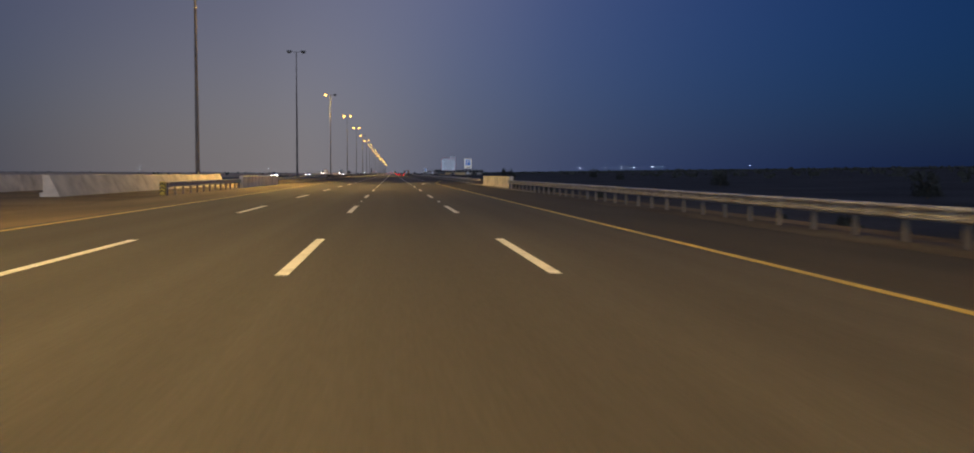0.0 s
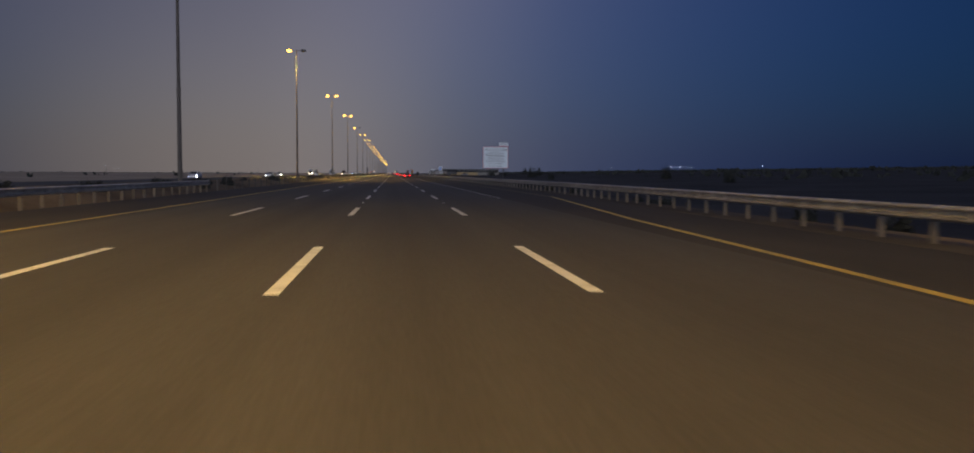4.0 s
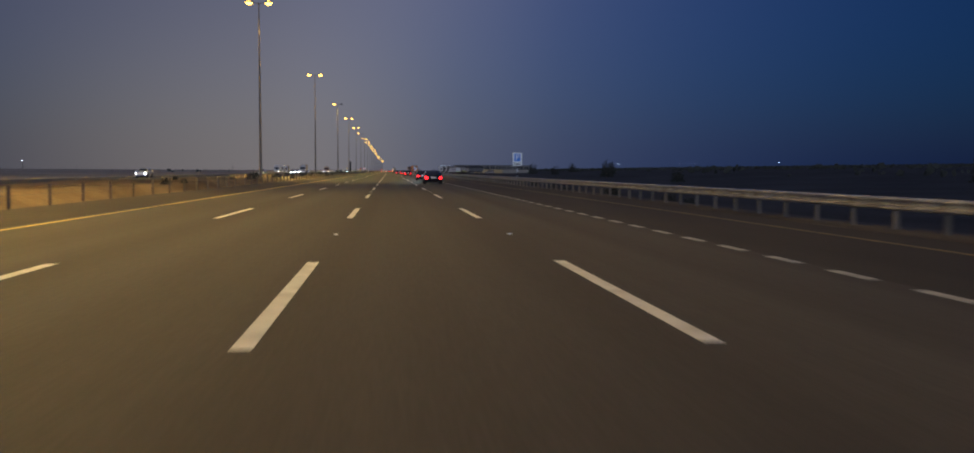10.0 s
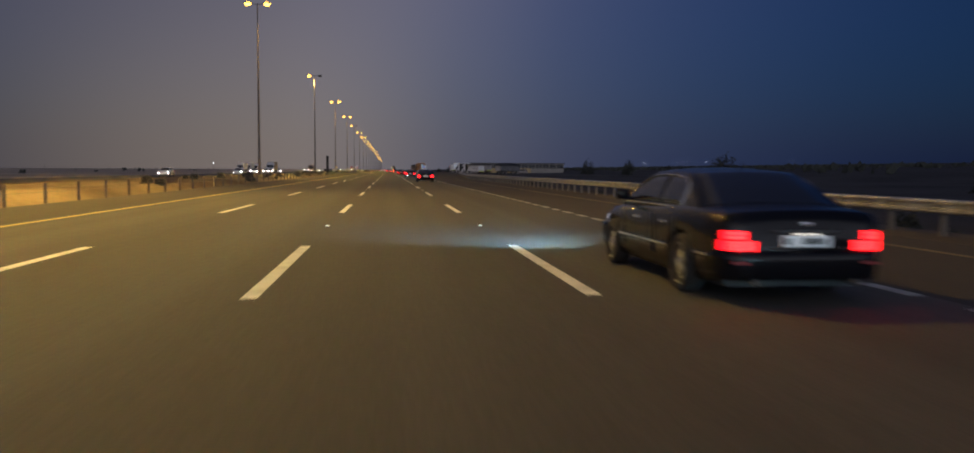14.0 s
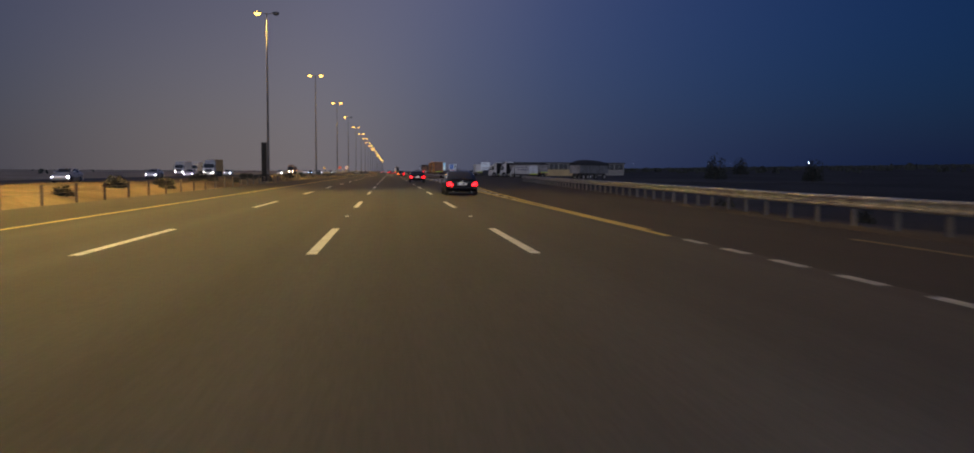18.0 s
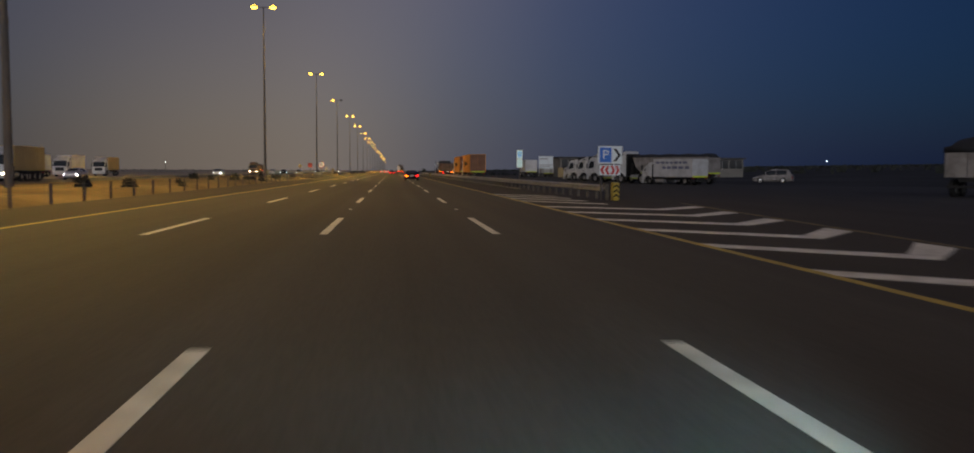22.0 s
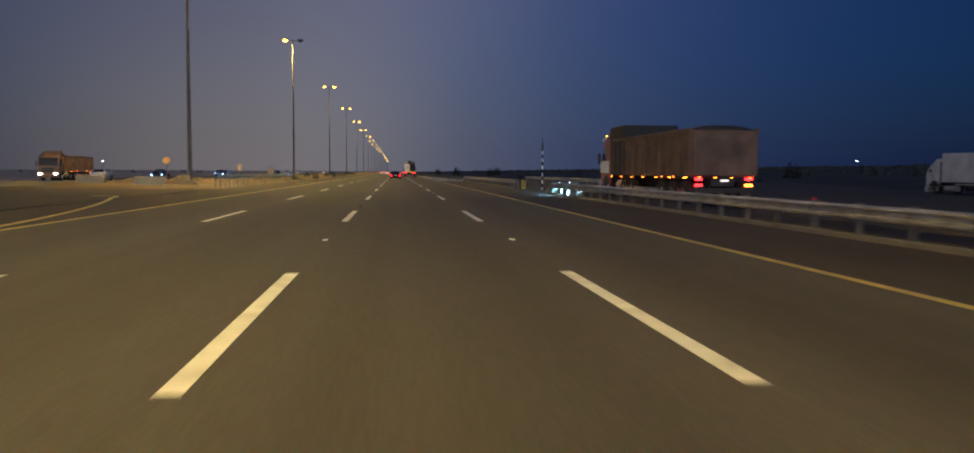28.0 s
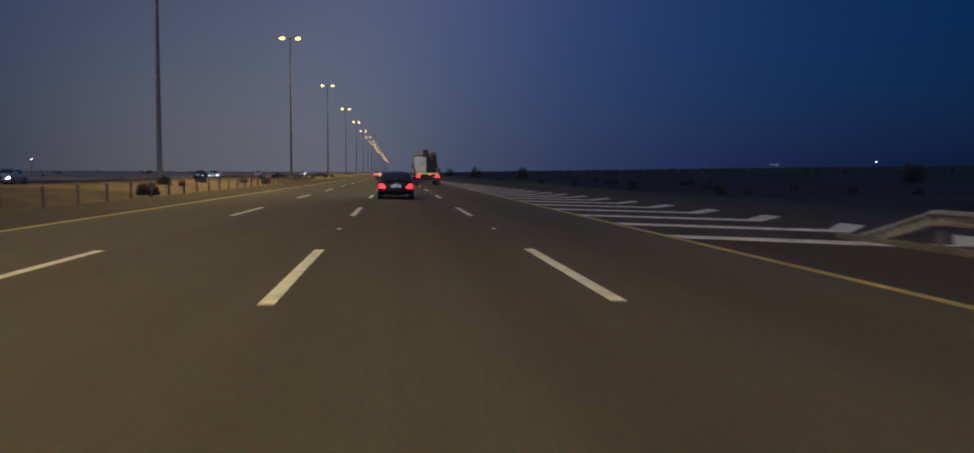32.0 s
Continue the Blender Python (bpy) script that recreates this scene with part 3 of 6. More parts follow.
tagged(ob, "white painted arrow bending to the right on asphalt", "road marking", kind="structure")

# ---------------------------------------------------------------- guard rails
def w_beam(length):
    """A W-shaped steel beam of that length along y, its face towards -x."""
    prof = [(0.0, 0.0), (-0.06, 0.014), (-0.098, 0.042), (-0.098, 0.074), (-0.05, 0.098), (0.0, 0.110), (0.0, 0.200), (-0.05, 0.212), (-0.098, 0.240), (-0.098, 0.266), (-0.06, 0.296), (0.0, 0.31)]
    bm = bmesh.new()
    a = [bm.verts.new((x, 0, z)) for x, z in prof]
    b = [bm.verts.new((x, length, z)) for x, z in prof]
    c = [bm.verts.new((x + 0.012, 0, z)) for x, z in prof]
    d = [bm.verts.new((x + 0.012, length, z)) for x, z in prof]
    for i in range(len(prof) - 1):
        bm.faces.new((a[i], b[i], b[i + 1], a[i + 1]))
        bm.faces.new((c[i], c[i + 1], d[i + 1], d[i]))
    for s in (0, -1):
        bm.faces.new((a[s], c[s], d[s], b[s]))
    return bm

BEAM_ME = finish("beam", w_beam(8.06), M_GALV)
POST_ME = finish("post", boxes((-0.06, 0.06, -0.006, 0.006, -0.3, 0.74), (-0.06, -0.052, -0.05, 0.05, -0.3, 0.74), (0.052, 0.06, -0.05, 0.05, -0.3, 0.74)), M_POST)
BLOCK_ME = finish("spacer", boxes((-0.13, -0.06, -0.05, 0.05, 0.48, 0.72)), M_POST)

REFLECTOR_ME = finish("reflector", boxes((-0.07, 0.0, -0.02, -0.008, 0.742, 0.80), bevel=0.004), M_SIGN_RED)

def guardrail(x, y0, y1, label, face=-1, spacing=1.9, x1=None, group="guard rails", base=0.475, spacer=True, reflectors=False):
    r = root("guardrail", x, y0, 0, label, "guard rail", group)
    x1 = x if x1 is None else x1
    n = int(round((y1 - y0) / 8.0))
    step = (y1 - y0) / n
    ang = math.degrees(math.atan2(x1 - x, y1 - y0))
    for k in range(n):
        a = k / n
        ob = place("beam", BEAM_ME, r, (x1 - x) * a + 0.13 * face, step * k, base)
        ob.rotation_euler = (0, 0, radians(-ang))
        ob.scale = (1 if face < 0 else -1, step / 8.0, 1)
    m = int((y1 - y0) / spacing)
    for k in range(m + 1):
        a = k / m
        p = place("post", POST_ME, r, (x1 - x) * a, (y1 - y0) * a, 0)
        p.scale = (-face, 1, 1)
        if spacer:
            q = place("spacer", BLOCK_ME, p)
            if k % 5 == 2 and reflectors:
                place("reflector", REFLECTOR_ME, p)
    return r

RAIL_LABEL = "galvanised steel guard rail on posts beside the shoulder"
guardrail(9.98, -24, 75.8, RAIL_LABEL)
guardrail(9.85, 98.6, 116, RAIL_LABEL)
guardrail(9.85, 116, 166, RAIL_LABEL, x1=11.2)
guardrail(11.2, 166, 506, RAIL_LABEL)
guardrail(11.2, 506, 602, RAIL_LABEL, x1=17.7)
guardrail(9.7, 627, 664, "steel guard rail behind the crash cushion", x1=9.05, base=0.40)
guardrail(9.05, 664, 795.2, "steel guard rail between motorway and service road", base=0.40, reflectors=True)
guardrail(9.1, 811.5, 862.8, "steel guard rail between motorway and service road", base=0.42, reflectors=True)
guardrail(16.6, 798, 856, "steel guard rail of the service road")
median_rail = guardrail(-14.15, 812, 860, "steel guard rail on the sandy median bank, dark from the road", face=1)
median_rail.location.z = 0.18
def terminal(x, y, rise):
    """The last beam, which dips to the ground."""
    r = root("rail_terminal", x, y, 0, "sloping end piece of the steel guard rail", "guard rail", "guard rails")
    ob = place("beam", BEAM_ME, r, -0.13, 0, 0.40)
    ob.rotation_euler = (radians(-13.5), 0, 0)
    ob.scale = (1, 0.31 * rise, 1)
    place("post", POST_ME, r, 0, 1.1 * rise, -0.30)
    return r
terminal(9.1, 862.8, 0.9)
terminal(9.05, 795.2, 1)
guardrail(-13.45, 52, 76, "steel guard rail before the bridge parapet", face=1)
guardrail(-13.45, 99.5, 172, "low steel guard rail by the sandy median", face=1)

# low kerbs at the rail's foot
for n_, (x, y0, y1) in enumerate(((9.5, 60, 118), (8.84, 650, 798), (8.84, 812, 866))):
    r = root("kerb", x, y0, 0, "low concrete kerb at the guard rail's foot", "kerb", "kerbs", "structure")
    bm = bmesh.new()
    box(bm, 0, 0.2, 0, y1 - y0, -0.1, 0.1, bevel=0.02)
    part("kerb_line", bm, M_KERB, r)

# bridge parapets of pale concrete
def parapet(x, y0, y1, top, label, batter=0.0):
    r = root("bridge_parapet", x, y0, 0, label, "parapet", "bridge parapets")
    n = max(1, round((y1 - y0) / 4.0))
    st = (y1 - y0) / n
    for k in range(n):
        bm = boxes((-0.16, 0.16, st * k + 0.008, st * (k + 1) - 0.008, -0.1, top), bevel=0.025)
        for v in bm.verts:
            if v.co.x > 0:
                v.co.x += batter * max(0.0, min(1.0, 1 - v.co.z / top))
        part("wall_panel", bm, M_CONCRETE, r)
    part("plinth", boxes((-0.34, -0.162, 0, y1 - y0, -0.1, 0.16), bevel=0.02), M_CONCRETE, r)
    return r
parapet(10.15, 75.9, 98.4, 1.1, "pale concrete bridge parapet lit yellow by street lamps")
parapet(-13.3, 76.2, 99.3, 1.05, "pale concrete bridge parapet beside the median")
parapet(-19.8, 51, 100, 1.15, "pale concrete parapet in the median, lit yellow", 0.62)
parapet(-27.6, 50, 99, 1.1, "pale concrete parapet of the oncoming carriageway", 0.4)

# wire barrier along the median: slim posts and thin ropes
WPOST_ME = finish("post", boxes((-0.05, 0.05, -0.03, 0.03, -0.3, 0.78), bevel=0.008), M_WIRE_POST)
def wire_barrier(y0, y1):
    r = root("wire_barrier", -13.5, y0, 0, "slim dark posts of a wire barrier in sand", "wire barrier", "wire barriers")
    n = int((y1 - y0) / 3.6)
    for k in range(n + 1):
        place("post", WPOST_ME, r, 0, 3.6 * k, 0, rz=random.uniform(-8, 8))
    for z in (0.42, 0.58, 0.72):
        bm = bmesh.new()
        tube(bm, (0, 0, z), (0, 3.6 * n, z), 0.009, seg=5)
        part("wire_rope", bm, M_WIRE_POST, r)
for a, b in ((176, 350), (354, 470), (474, 600), (604, 742), (864, 1010)):
    wire_barrier(a, b)

# ---------------------------------------------------------------- street lamps
def street_lamp(y, lit_a, lit_b):
    r = root("street_lamp", LAMP_X, y, -0.1, "tall double-arm sodium street lamp" if lit_a or lit_b else "tall double-arm street lamp, unlit", "street lamp", "street lamps")
    bm = bmesh.new()
    box(bm, -0.35, 0.35, -0.35, 0.35, -0.3, 0.35, bevel=0.04)
    part("footing", bm, M_CONCRETE, r)
    bm = bmesh.new()
    rings = [[(q * math.cos(2 * math.pi * k / 14), q * math.sin(2 * math.pi * k / 14), z) for k in range(14)] for z, q in (
        (0.3, 0.24), (9.4, 0.20), (9.45, 0.22), (9.8, 0.22), (9.85, 0.185), (19.0, 0.15), (19.05, 0.17), (19.4, 0.17), (19.45, 0.135), (LAMP_Z, 0.09))]
    loft(bm, rings)
    part("pole", bm, M_POLE, r)
    for s, lit in ((1, lit_a), (-1, lit_b)):
        bm = bmesh.new()
        tube(bm, (0, 0, LAMP_Z - 0.2), (s * 1.3, 0, LAMP_Z + 0.05), 0.055, 0.045, 8)
        arm = part("arm", bm, M_POLE, r)
        bm = bmesh.new()
        box(bm, min(s * 0.98, s * 2.12), max(s * 0.98, s * 2.12), -0.30, 0.30, LAMP_Z, LAMP_Z + 0.2, bevel=0.06)
        head = part("lamp_head", bm, M_LAMPHEAD, r)
        bm = bmesh.new()
        bmesh.ops.create_uvsphere(bm, u_segments=14, v_segments=8, radius=1.0, matrix=Matrix.Translation((s * 1.56, 0, LAMP_Z - 0.06)) @ Matrix.Diagonal((0.56, 0.30, 0.36, 1)))
        part("lens", bm, M_SODIUM if lit else M_OFF, head)
    bm = bmesh.new()
    box(bm, 0.2, 0.27, -0.12, 0.12, 0.9, 1.6, bevel=0.01)
    part("hatch_door", bm, M_POLE, r)
    return r
LAMP_BOTH = street_lamp(LAMP_Y[0], True, True)
for k, ly in enumerate(LAMP_Y[1:], 1):
    if k in LAMP_DARK:
        street_lamp(ly, False, False)
    elif k in LAMP_SINGLE:
        street_lamp(ly, False, True)
    else:
        copy_thing(LAMP_BOTH, pose(LAMP_X, ly, -0.1))

# ---------------------------------------------------------------- vehicles
def lerp_table(tab, y):
    for (a, va), (b, vb) in zip(tab, tab[1:]):
        if y <= b:
            k = (y - a) / (b - a)
            k = max(0.0, min(1.0, k))
            k = k * k * (3 - 2 * k) * 0.5 + k * 0.5
            return va + (vb - va) * k
    return tab[-1][1]

def make_wheel(radius, width, rim_r, spokes=8, rim_mat=None):
    bm = bmesh.new()
    prof = [(rim_r, -width * 0.5), (radius * 0.93, -width * 0.5), (radius, -width * 0.36), (radius, width * 0.36), (radius * 0.93, width * 0.5), (rim_r, width * 0.5)]
    seg = 28
    rings = [[bm.verts.new((x, r * math.cos(2 * math.pi * k / seg), r * math.sin(2 * math.pi * k / seg))) for k in range(seg)] for r, x in prof]
    for a, b in zip(rings, rings[1:] + rings[:1]):
        for k in range(seg):
            bm.faces.new((a[k], a[(k + 1) % seg], b[(k + 1) % seg], b[k]))
    tyre = finish("tyre", bm, M_TYRE, True)
    bm = bmesh.new()
    for s in (-1, 1):
        x = s * width * 0.40
        for k in range(spokes):
            a = 2 * math.pi * k / spokes
            d = Vector((0, math.cos(a), math.sin(a)))
            t = Vector((0, -math.sin(a), math.cos(a))) * rim_r * 0.13
            vs = [bm.verts.new(Vector((x + s * bulge, 0, 0)) + q) for q, bulge in ((d * 0.05 + t, 0.01), (d * rim_r * 0.98 + t, -0.005), (d * rim_r * 0.98 - t, -0.005), (d * 0.05 - t, 0.01))]
            bm.faces.new(vs)
        tube(bm, (x - 0.02, 0, 0), (x + 0.02, 0, 0), rim_r * 0.24, seg=12)
    tube(bm, (-width * 0.1, 0, 0), (width * 0.1, 0, 0), rim_r * 0.98, seg=20)
    for s in (-1, 1):
        ring = []
        for rr in (rim_r * 0.9, rim_r):
            ring.append([bm.verts.new((s * width * 0.44, rr * math.cos(2 * math.pi * k / 20), rr * math.sin(2 * math.pi * k / 20))) for k in range(20)])
        for k in range(20):
            bm.faces.new((ring[0][k], ring[0][(k + 1) % 20], ring[1][(k + 1) % 20], ring[1][k]))
    rim = finish("rim", bm, rim_mat or M_RIM)
    return tyre, rim

CAR_WHEEL = make_wheel(0.325, 0.225, 0.235, 7)
TRUCK_WHEEL = make_wheel(0.52, 0.30, 0.29, 10, M_GALV)

def add_wheel(parent, meshes, x, y, r):
    w = place("wheel", meshes[0], parent, x, y, r)
    w.name = "wheel"
    place("rim", meshes[1], w)
    return w

def mix_line(tab, y):
    """Straight runs between the table's rows."""
    for (a, va), (b, vb) in zip(tab, tab[1:]):
        if y <= b:
            return va + (vb - va) * max(0.0, min(1.0, (y - a) / (b - a)))
    return tab[-1][1]

def skin(bm, rows):
    """Quads between rows of points."""
    vs = [[bm.verts.new(p) for p in r] for r in rows]
    for a, b in zip(vs, vs[1:]):
        for i in range(len(a) - 1):
            bm.faces.new((a[i], a[i + 1], b[i + 1], b[i]))
    return vs

def shell(bm, rows, depth):
    """A sheet of points, closed behind by a copy pushed by depth."""
    front = skin(bm, rows)
    back = skin(bm, [[Vector(p) + depth for p in r] for r in rows])
    f = front[0] + [r[-1] for r in front[1:-1]] + front[-1][::-1] + [r[0] for r in front[-2:0:-1]]
    b = back[0] + [r[-1] for r in back[1:-1]] + back[-1][::-1] + [r[0] for r in back[-2:0:-1]]
    for i in range(len(f)):
        bm.faces.new((f[i], f[(i + 1) % len(f)], b[(i + 1) % len(f)], b[i]))
    return bm

def wire(bm, pts, r, seg=6):
    for p, q in zip(pts, pts[1:]):
        tube(bm, p, q, r, seg=seg)
    return bm

def car(name, paint, label, L=5.0, W=1.83, H=1.47, lights="tail", estate=False, head_mat=None, group="cars", left_signal=False, low=1.0, glazing=None, plate_lit=True):
    """A saloon car, nose towards +y, origin under its middle."""
    r = root(name, 0, 0, 0, label, "car", group)
    glazing = glazing or M_GLASS
    hw, hl = W / 2, L / 2
    fa, ra = hl - 0.90, -hl + 1.15       # axles
    lift = lambda z: 0.28 + (z - 0.28) * low
    top = [(-hl, 0.88), (-hl + 0.03, 0.97), (-hl + 0.12, 1.01), (-hl + 0.7, 1.045), (-hl + 1.3, 1.05), (0.0, 1.0), (hl - 1.55, 0.985), (hl - 0.75, 0.90), (hl - 0.28, 0.78), (hl - 0.06, 0.66), (hl, 0.56)]
    wid = [(-hl, 0.74), (-hl + 0.04, 0.84), (-hl + 0.14, 0.92), (-hl + 0.45, 0.97), (-hl + 1.1, 0.995), (-0.2, 1.0), (hl - 1.1, 0.985), (hl - 0.5, 0.94), (hl - 0.18, 0.84), (hl - 0.04, 0.70), (hl, 0.58)]
    top = [(y, lift(z)) for y, z in top]
    wide_at = lambda y: hw * lerp_table(wid, y)
    top_at = lambda y: lerp_table(top, y)
    def bottom_at(y):
        zb = 0.19 + 0.10 * max(0.0, (abs(y) - hl + 0.45) / 0.45)
        for ax in (fa, ra):
            d = abs(y - ax)
            if d < 0.37:
                zb = max(zb, 0.31 + math.sqrt(0.37 ** 2 - d * d))
        return zb
    def body_half(y):
        w, zt, zb = wide_at(y), top_at(y), bottom_at(y)
        zb = min(zb, zt - 0.14)
        m1, m2 = max(zb + 0.05, zt - 0.42), max(zb + 0.08, zt - 0.17)
        return [(w * 0.84, zb), (w * 0.955, zb + 0.015), (w * 0.99, (zb + m1) / 2), (w, m1), (w * 0.995, m2), (w * 0.965, zt - 0.07), (w * 0.915, zt - 0.022), (w * 0.80, zt), (w * 0.45, zt + 0.022)]
    N = 96
    secs = []
    for k in range(N + 1):
        y = -hl + L * k / N
        h = body_half(y)
        zb, zt = h[0][1], top_at(y)
        secs.append([(x, y, z) for x, z in h] + [(0, y, zt + 0.03)] + [(-x, y, z) for x, z in h[::-1]] + [(0, y, zb)])
    bm = bmesh.new()
    loft(bm, secs)
    part("body", bm, paint, r, smooth=True)
    part("underbody", boxes((-hw * 0.80, hw * 0.80, -hl + 0.25, hl - 0.25, 0.17, 0.60)), M_TRIM, r)

    # cabin: a lofted greenhouse with the panes laid on its skin
    belt = lift(1.0)
    rear_base, roof_r, roof_f, front_base = (-hl + 0.72, -hl + 1.62, 0.30, 1.28) if not estate else (-hl + 0.12, -hl + 0.5, 0.30, 1.28)
    hc = H - belt
    cab = [(rear_base, 0.0), (rear_base + (roof_r - rear_base) * 0.45, 0.50), (rear_base + (roof_r - rear_base) * 0.8, 0.83), (roof_r, 0.93), (roof_r + 0.4, 0.985), (-0.25, 1.0), (roof_f - 0.2, 0.985), (roof_f, 0.95), (roof_f + (front_base - roof_f) * 0.3, 0.74), (front_base, 0.0)]
    cab = [(y, belt + hc * k) for y, k in cab]
    def cab_half(y, out=0.0):
        zt = mix_line(cab, y)
        wb = hw * 0.90
        span = max(0.0, zt - belt)
        lean = lambda z: wb - (z - belt) ** 1.15 * 0.50
        zs = [belt - 0.05, belt + span * 0.12, belt + span * 0.32, belt + span * 0.55, belt + span * 0.76, belt + span * 0.90]
        pts = [(lean(max(belt, z)) + out, z) for z in zs]
        wt = pts[-1][0]
        pts += [(wt - 0.045 * min(1, span / 0.3), belt + span * 0.965 + out * 0.7), (wt - 0.12 * min(1, span / 0.3), zt + out), (wt * 0.45, zt + 0.022 + out)]
        return pts, zt
    secs = []
    for k in range(45):
        y = rear_base + (front_base - rear_base) * k / 44
        h, zt = cab_half(y)
        secs.append([(x, y, z) for x, z in h] + [(0, y, zt + 0.028)] + [(-x, y, z) for x, z in h[::-1]])
    bm = bmesh.new()
    loft(bm, secs)
    part("roof", bm, paint, r, smooth=True)
    def side_x(y, z, out=0.007):
        h, zt = cab_half(y, out)
        return mix_line([(b, a) for a, b in h[:6]], z)
    panes = [(rear_base + 0.62, -0.42, "side_window"), (-0.36, front_base - 0.20, "side_window")]
    for s in (-1, 1):
        rim_low, rim_high = [], []
        for y0, y1, nm in panes:
            rows = []
            for k in range(15):
                y = y0 + (y1 - y0) * k / 14
                zt = mix_line(cab, y)
                zu = max(belt + 0.035, belt + (zt - belt) * 0.86)
                rows.append([(s * side_x(y, z), y, z) for z in (belt + 0.02 + (zu - belt - 0.02) * q / 4 for q in range(5))])
            bm = bmesh.new()
            shell(bm, rows, Vector((-s * 0.016, 0, 0)))
            part(nm, bm, glazing, r, smooth=True)
            rim_low += [Vector(q[0]) for q in rows]
            rim_high += [Vector(q[-1]) for q in rows]
        bm = bmesh.new()
        o = Vector((s * 0.004, 0, 0))
        wire(bm, [p + o for p in rim_high], 0.009)
        wire(bm, [p + o + Vector((0, 0, -0.012)) for p in rim_low], 0.013)
        wire(bm, [rim_low[0] + o, rim_high[0] + o], 0.011)
        part("window_trim", bm, M_CHROME, r)
        # lamps, mirrors and side fittings
        bm = boxes((s * hw * 1.05 - 0.09, s * hw * 1.05 + 0.09, 0.76, 0.88, belt + 0.03, belt + 0.17), bevel=0.045)
        box(bm, min(s * hw * 0.88, s * hw * 1.0), max(s * hw * 0.88, s * hw * 1.0), 0.80, 0.86, belt + 0.02, belt + 0.07, bevel=0.015)
        part("mirror", bm, paint, r, smooth=True)
        for y in (-0.86, 0.22):
            part("door_handle", boxes((s * hw * 0.995 - 0.012, s * hw * 0.995 + 0.020, y, y + 0.21, belt - 0.19, belt - 0.155), bevel=0.008), M_CHROME, r)
        part("sill_trim", boxes((s * hw * 0.998 - 0.012, s * hw * 0.998 + 0.012, ra + 0.44, fa - 0.44, lift(0.50), lift(0.535)), bevel=0.006), M_CHROME, r)
        part("rear_side_trim", boxes((s * hw * 0.965 - 0.02, s * hw * 0.965 + 0.012, -hl + 0.35, ra - 0.42, lift(0.50), lift(0.535)), bevel=0.006), M_CHROME, r)
        for y, z0 in ((-0.40, 0.36), (-1.22 if not estate else -1.5, 0.62), (0.98, 0.36)):
            part("door_seam", boxes((s * hw * 0.999 - 0.010, s * hw * 0.999 + 0.003, y - 0.005, y + 0.005, lift(z0), belt - 0.09)), M_TRIM, r)
        hm = M_CHROME if head_mat is None else head_mat
        rows = []
        for k in range(7):
            y = hl - 0.10 - 0.07 * k
            w = wide_at(y)
            zt = top_at(y)
            rows.append([(s * w * 0.90, y + 0.004, zt - 0.055), (s * w * 0.985, y + 0.004, zt - 0.085), (s * w * 1.006, y + 0.004, zt - 0.15), (s * w * 1.008, y + 0.004, zt - 0.20 - 0.01 * (6 - k))])
        bm = bmesh.new()
        shell(bm, rows[:4], Vector((-s * 0.03, -0.02, 0)))
        part("headlight", bm, hm, r)
        bm = bmesh.new()
        shell(bm, rows[4:], Vector((-s * 0.03, -0.02, 0)))
        part("front_indicator", bm, M_CHROME, r)
        # tail lamps follow the rear corner
        tm = M_TAIL if lights == "tail" else M_SIGN_DARK_RED
        hot = M_AMBER if (left_signal and s < 0) else M_TAIL_HOT
        zl = lift(0.645)
        plan = [(0.56, -0.014), (0.67, -0.012), (0.755, -0.008), (0.82, 0.010), (0.872, 0.050), (0.915, 0.11), (0.93, 0.15)]
        lean = lambda z: 0.10 * max(0.0, z - 0.80)
        for nm, i0, i1, z0, z1, nb in (("tail_light", 0, 7, zl - 0.05, zl + 0.045, 3), ("upper_tail_light", 1, 6, zl + 0.06, zl + 0.145, 2)):
            run = plan[i0:i1]
            rows = [[(s * hw * fx, -hl + dy + lean(z), z) for z in (z0, (z0 + z1) / 2, z1)] for fx, dy in run]
            bm = bmesh.new()
            shell(bm, rows, Vector((-s * 0.03, 0.05, 0)))
            lamp = part(nm, bm, tm, r)
            if lights == "tail":
                for q in range(nb):
                    za = z0 + (z1 - z0) * (q + 0.22) / nb
                    zb = z0 + (z1 - z0) * (q + 0.74) / nb
                    for (j0, j1) in ((0, 2), (2, 4)) if nm == "tail_light" else ((0, 1), (1, 3)):
                        seg = run[j0:j1 + 1]
                        seg = [(seg[0][0] + 0.006, seg[0][1])] + seg[1:-1] + [(seg[-1][0] - 0.006, seg[-1][1])]
                        bm = bmesh.new()
                        shell(bm, [[(s * (hw * fx + 0.004), -hl + dy - 0.006, z) for z in (za, zb)] for fx, dy in seg], Vector((-s * 0.006, 0.008, 0)))
                        part("lamp_cell", bm, hot, lamp)
        part("rear_reflector", boxes((s * hw * 0.74 - 0.08, s * hw * 0.74 + 0.08, -hl - 0.052, -hl - 0.03, lift(0.44), lift(0.465))), M_SIGN_DARK_RED, r)
        bm = bmesh.new()
        tube(bm, (s * 0.52, -hl - 0.04, 0.24), (s * 0.52, -hl + 0.2, 0.24), 0.035, seg=12)
        part("exhaust_pipe", bm, M_CHROME, r)
        for ax in (fa, ra):
            add_wheel(r, CAR_WHEEL, s * (hw - 0.115), ax, 0.325)
